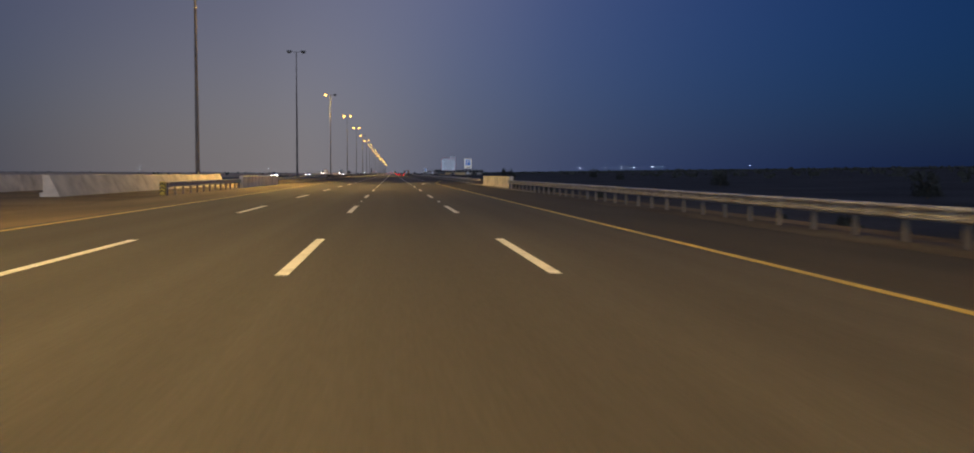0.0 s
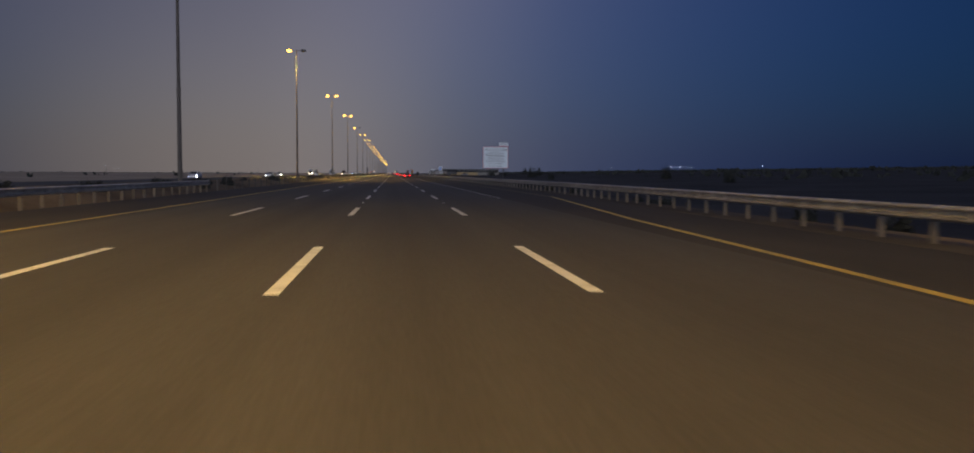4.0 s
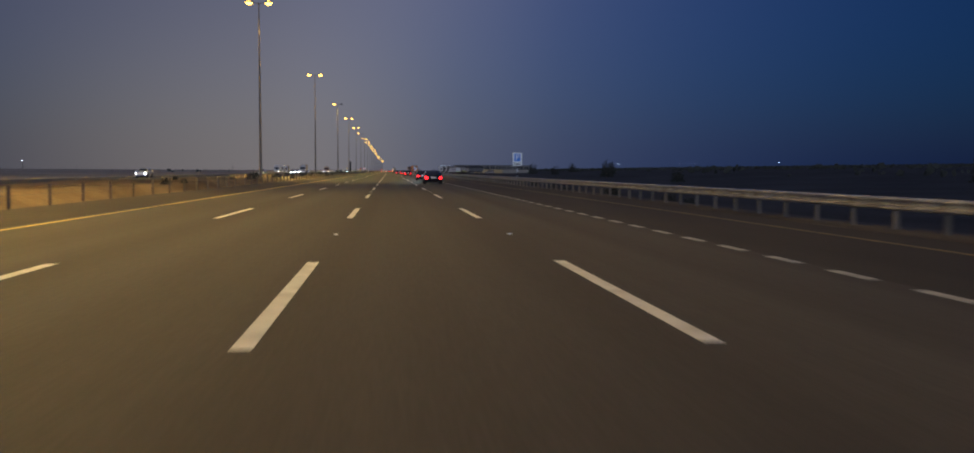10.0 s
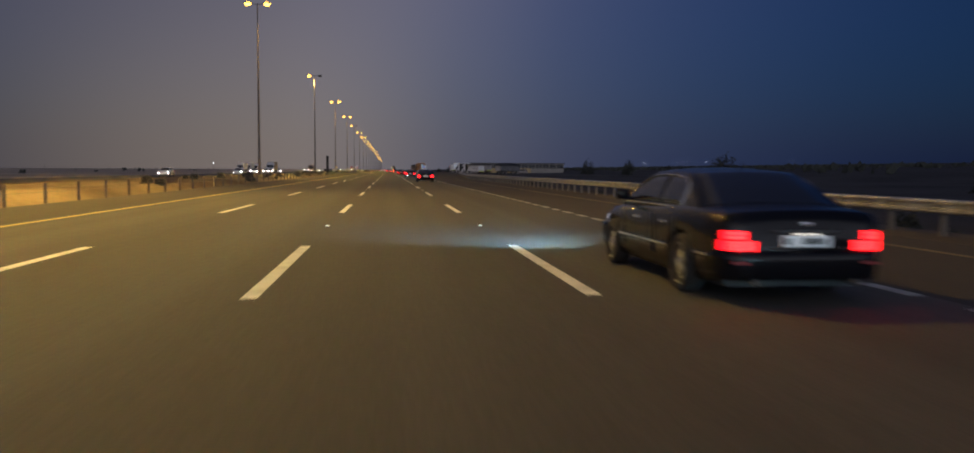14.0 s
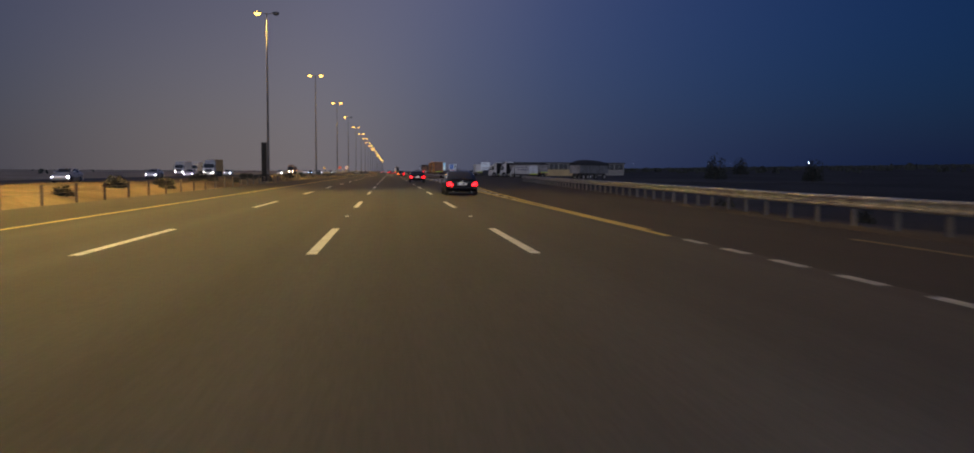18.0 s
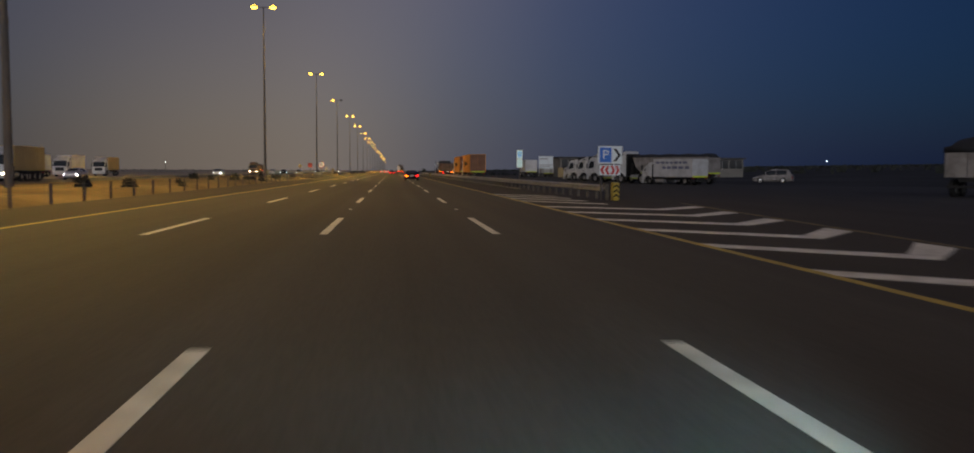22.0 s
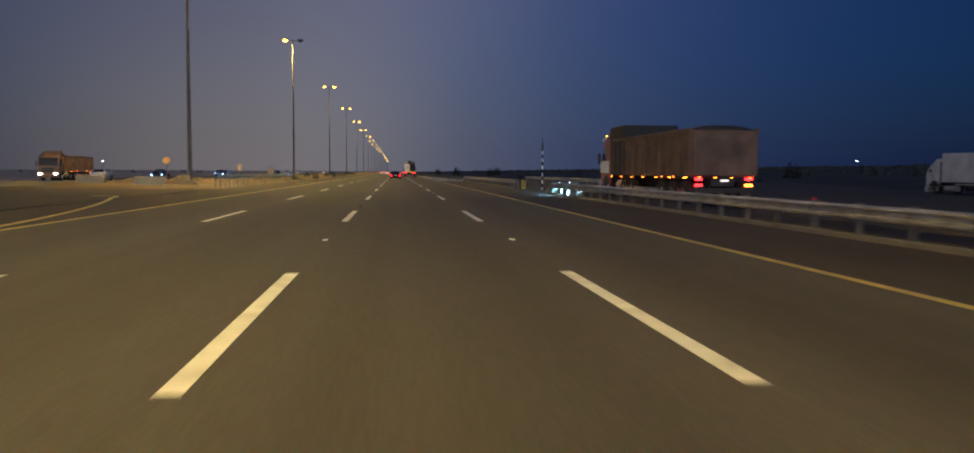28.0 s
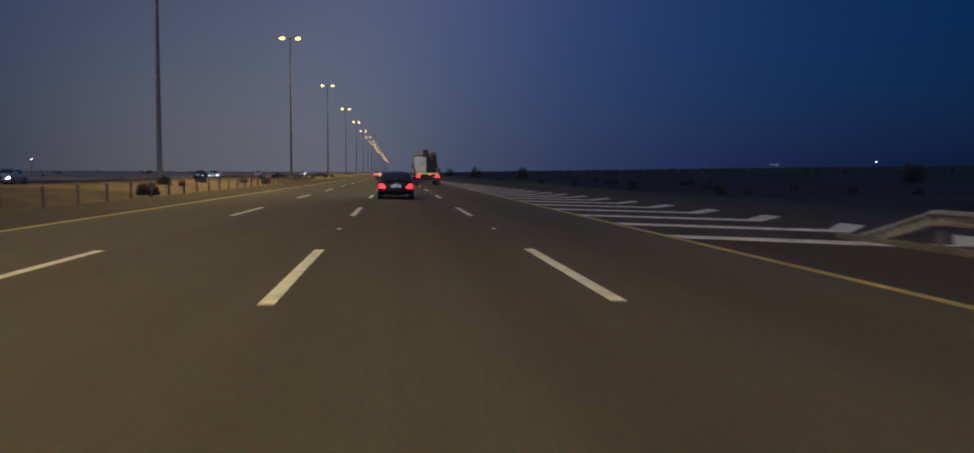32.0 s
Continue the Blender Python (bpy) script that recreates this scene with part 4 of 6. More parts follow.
    # screens on the cabin's skin
    for ya, yb, nm in ((roof_f + 0.10, front_base - 0.05, "windscreen"), (rear_base + 0.05, roof_r - 0.06, "rear_window")):
        rows = []
        for k in range(13):
            y = ya + (yb - ya) * k / 12
            zt = mix_line(cab, y)
            h, _ = cab_half(y)
            wt = h[5][0] - 0.10
            rows.append([(wt * f, y, zt + 0.028 - 0.006 * f * f * 4 + 0.008) for f in (-1, -0.75, -0.5, -0.25, 0, 0.25, 0.5, 0.75, 1)])
        bm = bmesh.new()
        shell(bm, rows, Vector((0, 0, -0.02)))
        part(nm, bm, glazing, r, smooth=True)
    if not estate:
        part("parcel_shelf", boxes((-hw * 0.62, hw * 0.62, rear_base + 0.16, rear_base + 0.5, belt - 0.02, belt + 0.02)), M_TRIM, r)
    for y0, nm in ((-hl, "rear_bumper"), (hl, "front_bumper")):
        sg = -1 if y0 < 0 else 1
        plan = [(-0.965, -0.46), (-0.93, -0.17), (-0.85, -0.03), (-0.70, 0.028), (-0.35, 0.045), (0, 0.05), (0.35, 0.045), (0.70, 0.028), (0.85, -0.03), (0.93, -0.17), (0.965, -0.46)]
        z = [0.26, 0.30, lift(0.48), lift(0.56), lift(0.585)]
        off = [-0.03, 0.0, 0.006, 0.0, -0.03]
        rows = [[(hw * fx, y0 + sg * (dy + o), zz) for zz, o in zip(z, off)] for fx, dy in plan]
        bm = bmesh.new()
        shell(bm, rows, Vector((0, -sg * 0.05, 0)))
        part(nm, bm, paint, r, smooth=True)
    part("grille", boxes((-0.40, 0.40, hl - 0.05, hl + 0.02, lift(0.58), lift(0.74)), bevel=0.02), M_CHROME, r)
    zp = lift(0.69)
    pl = part("number_plate", boxes((-0.255, 0.255, -hl - 0.030, -hl - 0.012, zp - 0.055, zp + 0.06), bevel=0.006), M_PLATE, r)
    for x, w in ((-0.225, 0.06), (-0.03, 0.035), (0.02, 0.045), (0.08, 0.05), (0.145, 0.05)):
        part("plate_bar", boxes((x, x + w, -hl - 0.034, -hl - 0.029, zp - 0.03, zp + 0.035)), M_BLACK, pl)
    part("boot_trim", boxes((-0.36, 0.36, -hl - 0.030, -hl + 0.03, zp + 0.085, zp + 0.112), bevel=0.006), M_CHROME if lights != "tail" else M_TRIM, r)
    if lights == "tail" and plate_lit:
        part("plate_lamp", boxes((-0.14, 0.14, -hl - 0.044, -hl - 0.034, zp + 0.072, zp + 0.080)), M_PLATE_LAMP, r)
    part("badge", boxes((-0.055, 0.055, -hl - 0.022, -hl + 0.03, lift(0.855), lift(0.905)), bevel=0.012), M_CHROME, r)
    part("boot_seam", boxes((-hw * 0.52, hw * 0.52, -hl - 0.012, -hl + 0.02, lift(0.615), lift(0.625))), M_TRIM, r)
    bm = bmesh.new()
    tube(bm, (0, roof_r + 0.1, H - 0.03), (0, roof_r - 0.02, H + 0.08), 0.012, 0.006, 6)
    part("aerial", bm, M_TRIM, r)
    return r

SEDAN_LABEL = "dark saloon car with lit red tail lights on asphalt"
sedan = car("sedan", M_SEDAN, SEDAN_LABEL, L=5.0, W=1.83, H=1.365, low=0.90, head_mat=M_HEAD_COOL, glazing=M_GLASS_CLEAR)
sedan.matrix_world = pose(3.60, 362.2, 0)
def headlight_beam(x, y, z, watts, reach=6.2):
    """A dipped beam: flat and wide, falling on the road ahead."""
    d = bpy.data.lights.new("headlight_beam", "SPOT")
    d.energy, d.color, d.shadow_soft_size = watts, (0.36, 0.80, 1.0), 0.06
    d.spot_size, d.spot_blend = radians(75), 0.9
    ob = new("headlight_beam", d)
    ob.matrix_world = look((x, y, z), (x - 2.3, y + reach, 0)) @ Matrix.Diagonal((1.0, 0.40, 1.0, 1.0))
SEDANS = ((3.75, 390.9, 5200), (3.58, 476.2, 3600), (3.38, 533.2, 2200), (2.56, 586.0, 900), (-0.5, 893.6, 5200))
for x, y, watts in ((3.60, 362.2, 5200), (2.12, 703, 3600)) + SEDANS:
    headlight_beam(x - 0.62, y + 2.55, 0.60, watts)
headlight_beam(10.5, 788.8, 0.82, 24000, 3.6)      # the tipper lorry's lamps
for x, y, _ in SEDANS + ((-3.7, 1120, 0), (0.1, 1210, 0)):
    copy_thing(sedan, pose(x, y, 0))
signal_sedan = car("sedan", M_SEDAN, "dark saloon car with its amber turn signal lit", L=5.0, W=1.83, H=1.365, low=0.90, head_mat=M_HEAD_COOL, left_signal=True, glazing=M_GLASS_CLEAR)
signal_sedan.matrix_world = pose(2.12, 703, 0)
white_car = car("saloon_car", M_WHITE_CAR, "white saloon car with red tail lights ahead", L=4.6, W=1.78, H=1.45)
white_car.matrix_world = pose(-0.2, 985, 0)
for x, y in ((-3.6, 1065), (3.5, 1165), (-7.2, 1150)):
    copy_thing(white_car, pose(x, y, 0))

van = car("station_wagon", M_TIPPER_GREY, "pale estate car parked alone on the lorry park", L=4.8, W=1.85, H=1.7, lights="off", estate=True, group="parked cars")
van.matrix_world = pose(47.5, 692, 0, 0, 0, 60)
# ---- trucks
def truck_cab(r, paint, y_front, high=True, head=None, roof=None):
    """A forward-control cab; its nose at y_front."""
    H = 3.35 if high else 2.35
    w = 1.22 if high else 1.0
    base = 0.75 if high else 0.5
    dep = 2.05 if high else 1.5
    yf = y_front
    side = [(yf - dep, base), (yf - 0.12, base), (yf, base + 0.12), (yf - 0.05, base + 0.95), (yf - 0.46, H - 0.62), (yf - 0.72, H - 0.34), (yf - dep + 0.45, H - 0.02), (yf - dep, H)]
    if roof:   # a sleeper cab whose roof climbs to its back edge
        side = [(yf - dep, base), (yf - 0.10, base), (yf, base + 0.12), (yf - 0.03, base + 1.05), (yf - 0.34, H - 0.66), (yf - 0.52, H - 0.40), (yf - dep + 0.22, roof - 0.03), (yf - dep, roof)]
    bm = bmesh.new()
    prism(bm, side, -w, w)
    bmesh.ops.bevel(bm, geom=list(bm.edges), offset=0.085, segments=3, affect="EDGES", profile=0.6)
    cab = part("cab", bm, paint, r)
    ax, ar, wz = (yf - 1.25, 0.68, 0.52) if high else (yf - 1.0, 0.52, 0.40)
    for s in (-1, 1):
        a0 = math.asin(min(1.0, (base + 0.005 - wz) / ar))
        arc = [(ax + ar * math.cos(a0 + (math.pi - 2 * a0) * k / 12), wz + ar * math.sin(a0 + (math.pi - 2 * a0) * k / 12)) for k in range(13)]
        bm = bmesh.new()
        prism(bm, arc, s * (w - 0.03), s * (w + 0.012))
        part("wheel_arch", bm, M_CHASSIS, cab)
        part("door_seam", boxes((s * (w + 0.001) - 0.006, s * (w + 0.001) + 0.004, yf - dep + 0.66, yf - dep + 0.68, base + 0.25, H - 0.5)), M_TRIM, cab)
        part("side_skirt", boxes((s * (w - 0.02) - 0.03, s * (w - 0.02) + 0.03, yf - dep, ax - ar, base - 0.32, base + 0.02), bevel=0.01), M_CHASSIS, cab)
    part("rear_panel", boxes((-w * 0.97, w * 0.97, yf - dep - 0.06, yf - dep + 0.01, base + 0.05, H - 0.2), bevel=0.02), M_CHASSIS, cab)
    zs, ze = base + 1.02, H - 0.62
    bm = bmesh.new()
    prism(bm, [(yf - 0.075, zs), (yf - 0.44, ze), (yf - 0.49, ze), (yf - 0.125, zs)], -w * 0.9, w * 0.9)
    part("windscreen", bm, M_GLASS, cab)
    for s in (-1, 1):
        bm = bmesh.new()
        zw = zs + (ze - zs) * 0.88
        prism(bm, [(yf - dep + 0.88, zs + 0.08), (yf - 0.62, zs - 0.06), (yf - 0.26, zs - 0.10), (yf - 0.56, zw), (yf - dep + 0.88, zw)], s * (w + 0.002) - 0.008, s * (w + 0.002) + 0.008)
        part("side_window", bm, M_GLASS, cab)
        if high and (roof or H) > 3.3:
            bm = bmesh.new()
            zr = (roof - 0.52 if roof and roof > H else H - 0.36)
            prism(bm, [(yf - dep + 0.38, zr), (yf - 0.98, zr), (yf - 1.14, zr + 0.13), (yf - dep + 0.40, zr + 0.20)], s * (w + 0.002) - 0.008, s * (w + 0.002) + 0.008)
            part("roof_window", bm, M_GLASS, cab)
        part("mirror", boxes((min(s * (w + 0.05), s * (w + 0.2)), max(s * (w + 0.05), s * (w + 0.2)), yf - 0.2, yf - 0.1, zs, zs + 0.55), bevel=0.03), M_TRIM, cab)
        part("headlight", boxes((s * w * 0.74 - 0.17, s * w * 0.74 + 0.17, yf - 0.06, yf + 0.025, base - 0.04, base + 0.14), bevel=0.03), (head or M_CHROME), cab)
        part("door_handle", boxes((s * (w + 0.004) - 0.012, s * (w + 0.004) + 0.012, yf - dep + 0.8, yf - dep + 1.0, zs - 0.32, zs - 0.27)), M_TRIM, cab)
    part("grille", boxes((-w * 0.6, w * 0.6, yf - 0.06, yf + 0.02, base + 0.25, base + 0.85), bevel=0.02), M_TRIM, cab)
    part("bumper", boxes((-w, w, yf - 0.35, yf + 0.05, base - 0.38, base + 0.02), bevel=0.05), paint, cab)
    part("wiper", boxes((-0.7, 0.7, yf - 0.10, yf - 0.06, zs + 0.02, zs + 0.05)), M_TRIM, cab)
    return cab

def truck(name, label, paint=None, load="box", length=9.0, body_mat=None, marker=False, high=True, group="parked trucks", category="truck", tail=False, head=None, writing=False, roof=None):
    """A lorry, nose towards +y, origin on the ground under its nose's back end: y runs from -length to 0."""
    paint = paint or M_TRUCK_WHITE
    body_mat = body_mat or M_TRUCK_WHITE
    r = root(name, 0, 0, 0, label, category, group)
    dep = 2.05 if high else 1.5
    truck_cab(r, paint, 0.0, high=high, head=head, roof=roof)
    zc = 1.15 if high else 0.8
    part("chassis", boxes((-0.45, 0.45, -length + 0.1, -0.4, zc - 0.3, zc - 0.04)), M_CHASSIS, r)
    wr = 1.0 if high else 0.72
    wm, rad = (TRUCK_WHEEL, 0.52)
    axles = [-1.25] + ([-length + 1.3, -length + 2.6] if length < 10 else [-4.2, -5.5, -length + 1.2, -length + 2.5, -length + 3.8])
    if not high:
        axles = [-1.0, -length + 1.3]
    for y in axles:
        for s in (-1, 1):
            w = add_wheel(r, wm, s * wr, y, rad if high else 0.4)
            if not high:
                w.scale = (0.8, 0.77, 0.77)
            if y < -2:
                part("mudguard", boxes((s * wr - 0.17, s * wr + 0.17, y - 0.6, y + 0.6, (1.1 if high else 0.84), (1.13 if high else 0.87))), M_TRIM, r)
    for s in (-1, 1):
        bm = bmesh.new()
        tube(bm, (s * 0.82, -dep - 1.75, zc - 0.42), (s * 0.82, -dep - 0.55, zc - 0.42), 0.26 if high else 0.2, seg=14)
        part("fuel_tank", bm, M_SIGN_BACK, r)
        for q in range(2):
            part("cab_step", boxes((s * (1.16 if high else 0.95) - 0.07, s * (1.16 if high else 0.95) + 0.07, -0.95, -0.35, 0.36 + 0.26 * q, 0.40 + 0.26 * q), bevel=0.008), M_TRIM, r)
        part("mud_flap", boxes((s * wr - 0.2, s * wr + 0.2, -length + 0.42, -length + 0.44, 0.18, 0.78)), M_TRIM, r)
        if length - dep > 6.5:
            part("under_run_guard", boxes((s * 1.12 - 0.02, s * 1.12 + 0.02, -length + 3.4, -dep - 1.9, 0.62, 0.72)), M_SIGN_BACK, r)
    part("sun_visor", boxes((-1.0, 1.0, -0.36, -0.10, (2.80 if high else 1.84), (2.84 if high else 1.88)), bevel=0.01), M_TRIM, r)
    if high:
        bm = bmesh.new()
        tube(bm, (1.02, -dep - 0.12, 1.2), (1.02, -dep - 0.12, 3.45), 0.07, seg=10)
        part("exhaust_stack", bm, M_CHASSIS, r)
        if not roof:
            bm = bmesh.new()
            prism(bm, [(-dep + 0.1, 3.34), (-0.95, 3.28), (-dep + 0.1, 3.62)], -1.0, 1.0)
            part("air_deflector", bm, paint, r)
    y1, y0 = -dep - 0.25, -length
    if load == "box":
        top = zc + (2.55 if high else 1.9)
        w = 1.25 if high else 1.02
        b = part("cargo_box", boxes((-w, w, y0, y1, zc, top), bevel=0.03), body_mat, r)
        for s in (-1, 1):
            for k in range(1, 4):
                y = y0 + (y1 - y0) * k / 4
                part("panel_rib", boxes((s * w - 0.012, s * w + 0.012, y - 0.02, y + 0.02, zc + 0.08, top - 0.06)), body_mat, b)
        for x in (-0.6, 0.6):
            part("rear_door", boxes((x - 0.58, x + 0.58, y0 - 0.03, y0 + 0.002, zc + 0.06, top - 0.08), bevel=0.01), body_mat, b)
        if writing:
            n = 0
            for z, (a0, a1), hh in ((top - 0.5, (0.14, 0.86), 0.22), (top - 1.05, (0.1, 0.72), 0.26)):
                y = y0 + (y1 - y0) * a0
                while y < y0 + (y1 - y0) * a1:
                    ln = 0.3 + 0.5 * random.random()
                    part("lettering_bar", boxes((-w - 0.016, -w + 0.002, y, y + ln, z, z + hh)), M_FADED_INK, b)
                    y += ln + 0.18
    elif load == "tipper":
        w, top = 1.25, zc + 1.75
        bm = bmesh.new()
        if marker:
            prism(bm, [(y0 + 0.1, zc + 0.05), (y1 - 0.3, zc + 0.05), (y1, zc + 0.6), (y1 + 0.05, top + 0.25), (y1 - 0.5, top), (y0, top)], -w, w)
        else:      # the front wall of the body leans forward over the ram
            prism(bm, [(y0 + 0.1, zc + 0.05), (y1 - 1.9, zc + 0.05), (y1 - 1.15, zc + 0.75), (y1 - 0.75, top), (y0, top)], -w, w)
        bmesh.ops.bevel(bm, geom=list(bm.edges), offset=0.04, segments=1, affect="EDGES")
        b = part("tipper_body", bm, body_mat, r)
        nr = max(4, int((y1 - y0) / 0.95))
        for s in (-1, 1):
            for k in range(nr + 1):
                y = y0 + 0.12 + (y1 - y0 - (0.6 if marker else 2.1)) * k / nr
                part("side_rib", boxes((s * w - 0.05, s * w + 0.06, y - 0.05, y + 0.05, zc + 0.08, top - 0.02), bevel=0.01), body_mat, b)
            part("top_rail", boxes((s * w - 0.06, s * w + 0.08, y0, y1 - (0.4 if marker else 0.8), top - 0.08, top + 0.06), bevel=0.02), body_mat, b)
        bm = bmesh.new()
        n = 12
        secs = []
        for k in range(n + 1):
            y = y0 + 0.1 + (y1 - y0 - 0.6) * k / n
            hgt = (0.42 if length > 12.5 and not marker else 0.18) + 0.06 * math.sin(k * 2.1)
            secs.append([(-w + 0.02, y, top), (-w * 0.5, y, top + hgt * 0.8), (0, y, top + hgt), (w * 0.5, y, top + hgt * 0.8), (w - 0.02, y, top)])
        loft(bm, secs)
        part("tarpaulin", bm, M_TARP, r, smooth=True)
        if not marker:
            part("headboard", boxes((-w + 0.02, w - 0.02, y1 + 0.06, y1 + 0.22, zc - 0.1, top + 0.5), bevel=0.03), M_CHASSIS, r)
            bm = bmesh.new()
            tube(bm, (0, y1 - 0.5, zc - 0.1), (0, y1 - 0.62, top + 0.1), 0.16, 0.11, 12)
            part("tipping_ram", bm, M_CHASSIS, r)
            part("oil_tank", boxes((-0.7, 0.7, y1 - 0.42, y1 - 0.04, zc + 0.02, zc + 1.15), bevel=0.03), M_CHASSIS, r)
            for s in (-1, 1):
                part("side_reflector", boxes((s * 1.09 - 0.01, s * 1.09 + 0.01, -dep - 1.75, -dep - 0.55, zc - 0.60, zc - 0.53)), M_HIVIS, r)
        part("tailgate", boxes((-w + 0.05, w - 0.05, y0 - 0.06, y0 + 0.01, zc + 0.1, top - 0.06), bevel=0.02), body_mat, b)
    elif load == "container":
        w, z0_, z1_ = 1.22, 1.12, 3.86
        bm = bmesh.new()
        box(bm, -w + 0.03, w - 0.03, y0 + 0.03, y1 - 0.03, z0_ + 0.02, z1_ - 0.02)
        b = part("container", bm, [M_ORANGE], r)
        bm = bmesh.new()
        n = int((y1 - y0) / 0.14)
        for s in (-1, 1):
            pts = []
            for k in range(n + 1):
                y = y0 + 0.12 + (y1 - y0 - 0.24) * k / n
                d = (0.0, 0.0, 0.028, 0.028)[k % 4]
                pts.append((y, s * (w - 0.028 + d)))
            lo = [bm.verts.new((x, y, z0_ + 0.14)) for y, x in pts]
            hi = [bm.verts.new((x, y, z1_ - 0.1)) for y, x in pts]
            for i in range(len(pts) - 1):
                bm.faces.new((lo[i], lo[i + 1], hi[i + 1], hi[i]))
        part("corrugated_side", bm, M_ORANGE, b)
        bm = bmesh.new()
        for s in (-1, 1):
            for z in (z0_, z1_ - 0.12):
                box(bm, s * (w - 0.05) - 0.05, s * (w - 0.05) + 0.05, y0, y1, z, z + 0.12)
            for y in (y0, y1 - 0.12):
                box(bm, s * (w - 0.05) - 0.05, s * (w - 0.05) + 0.05, y, y + 0.12, z0_, z1_)
        part("corner_frame", bm, M_ORANGE, b)
        for x in (-0.56, 0.56):
            d = part("rear_door", boxes((x - 0.55, x + 0.55, y0 - 0.012, y0 + 0.04, z0_ + 0.1, z1_ - 0.1), bevel=0.01), M_CONTAINER_END, b)
            for dx in (-0.28, 0.28):
                bm = bmesh.new()
                tube(bm, (x + dx, y0 - 0.04, z0_ + 0.12), (x + dx, y0 - 0.04, z1_ - 0.12), 0.025, seg=6)
                part("lock_bar", bm, M_CONTAINER_END, d)
        # company mark and unreadable lettering as plain shapes on both sides
        for s in (-1, 1):
            yy = y1 - 2.2 if s < 0 else y0 + 2.2
            bm = bmesh.new()
            for (a0, a1, z0b, z1b) in ((0.0, 0.62, 1.95, 3.05), (0.2, 0.86, 2.1, 2.35), (0.18, 0.8, 2.7, 2.93)):
                ya, yb = yy - a0 * (1 if s < 0 else -1), yy - a1 * (1 if s < 0 else -1)
                box(bm, s * w - 0.006, s * w + 0.01, min(ya, yb), max(ya, yb), z0b, z1b)
            part("company_mark", bm, M_BLACK, b)
            y = yy - 1.4 * (1 if s < 0 else -1)
            for ln in (0.5, 0.36, 0.42, 0.3, 0.55, 0.25, 0.4, 0.38, 0.44):
                ye = y - ln * (1 if s < 0 else -1)
                part("lettering_bar", boxes((s * w - 0.006, s * w + 0.01, min(y, ye), max(y, ye), 2.2, 2.7 + 0.12 * (ln > 0.45))), M_BLACK, b)
                y = ye - 0.13 * (1 if s < 0 else -1)
    # tail lamps, reflective tape, side markers
    tz = 0.95 if high else 0.7
    part("rear_bar", boxes((-1.15, 1.15, y0 - 0.02, y0 + 0.08, tz - 0.35, tz - 0.15), bevel=0.01), M_CHASSIS, r)
    for s in (-1, 1):
        if marker:
            for z, m in ((tz + 0.16, M_TAIL_HOT), (tz - 0.06, M_TAIL_HOT if s < 0 else M_AMBER)):
                part("tail_light", boxes((s * 0.95 - 0.13, s * 0.95 + 0.13, y0 - 0.03, y0 + 0.05, z - 0.045, z + 0.045), bevel=0.02), m, r)
        else:
            part("tail_light", boxes((s * 0.95 - 0.2, s * 0.95 + 0.2, y0 - 0.03, y0 + 0.05, tz - 0.08, tz + 0.06), bevel=0.02), M_TAIL_HOT if tail else M_SIGN_DARK_RED, r)
    if marker:
        n = max(4, int(length / 1.8))
        for s in (-1, 1):
            for k in range(n):
                y = y0 + 0.6 + (y1 - y0 - 0.8) * k / (n - 1)
                part("side_marker", boxes((s * 1.27 - 0.03, s * 1.27 + 0.03, y - 0.04, y + 0.04, zc - 0.015, zc + 0.02), bevel=0.008), M_AMBER, r)
        part("plate_lamp", boxes((-0.14, 0.14, y0 - 0.1, y0 - 0.04, zc - 0.12, zc - 0.06), bevel=0.01), M_PLATE_LAMP, r)
    if not marker:
        part("reflective_strip", boxes((-1.1, 1.1, y0 - 0.075, y0 - 0.06, zc - 0.02, zc + 0.14)), M_HIVIS, r)
    return r

# echelon-parked lorries beside the service road
def park(ob, x, y, rz):
    ob.matrix_world = pose(x, y, 0, 0, 0, rz)
PARK = "white lorries parked in a row"
park(truck("tipper_truck", "white lorry with grey tipper body under dark tarpaulin", load="tipper", length=13.0, body_mat=M_TIPPER_GREY, group=PARK, roof=3.72), 26.3, 687.7, 37)
park(truck("tipper_truck", "white lorry with dark tarpaulin-covered tipper, parked", load="tipper", length=9.5, body_mat=M_TARP, group=PARK, roof=3.62), 24.8, 694.4, 37)
park(truck("tipper_truck", "white lorry with lit headlamps and grey tipper", load="tipper", length=9.5, body_mat=M_TIPPER_GREY, group=PARK, head=M_HEAD_WARM, roof=3.38), 26.1, 706.3, 37)
park(truck("tipper_truck", "white lorry with dark load, headlamps lit", load="tipper", length=9.0, body_mat=M_TIPPER_GREY, group=PARK, head=M_HEAD_WARM, roof=3.12), 26.8, 716.2, 37)
park(truck("box_truck", "small white box lorry parked behind the tippers", load="box", length=5.6, high=False, group=PARK), 27.3, 722.8, 37)
park(truck("box_truck", "white box lorry with blue lettering on its side", load="box", length=7.4, high=False, group=PARK, writing=True), 27.5, 679.5, 28)
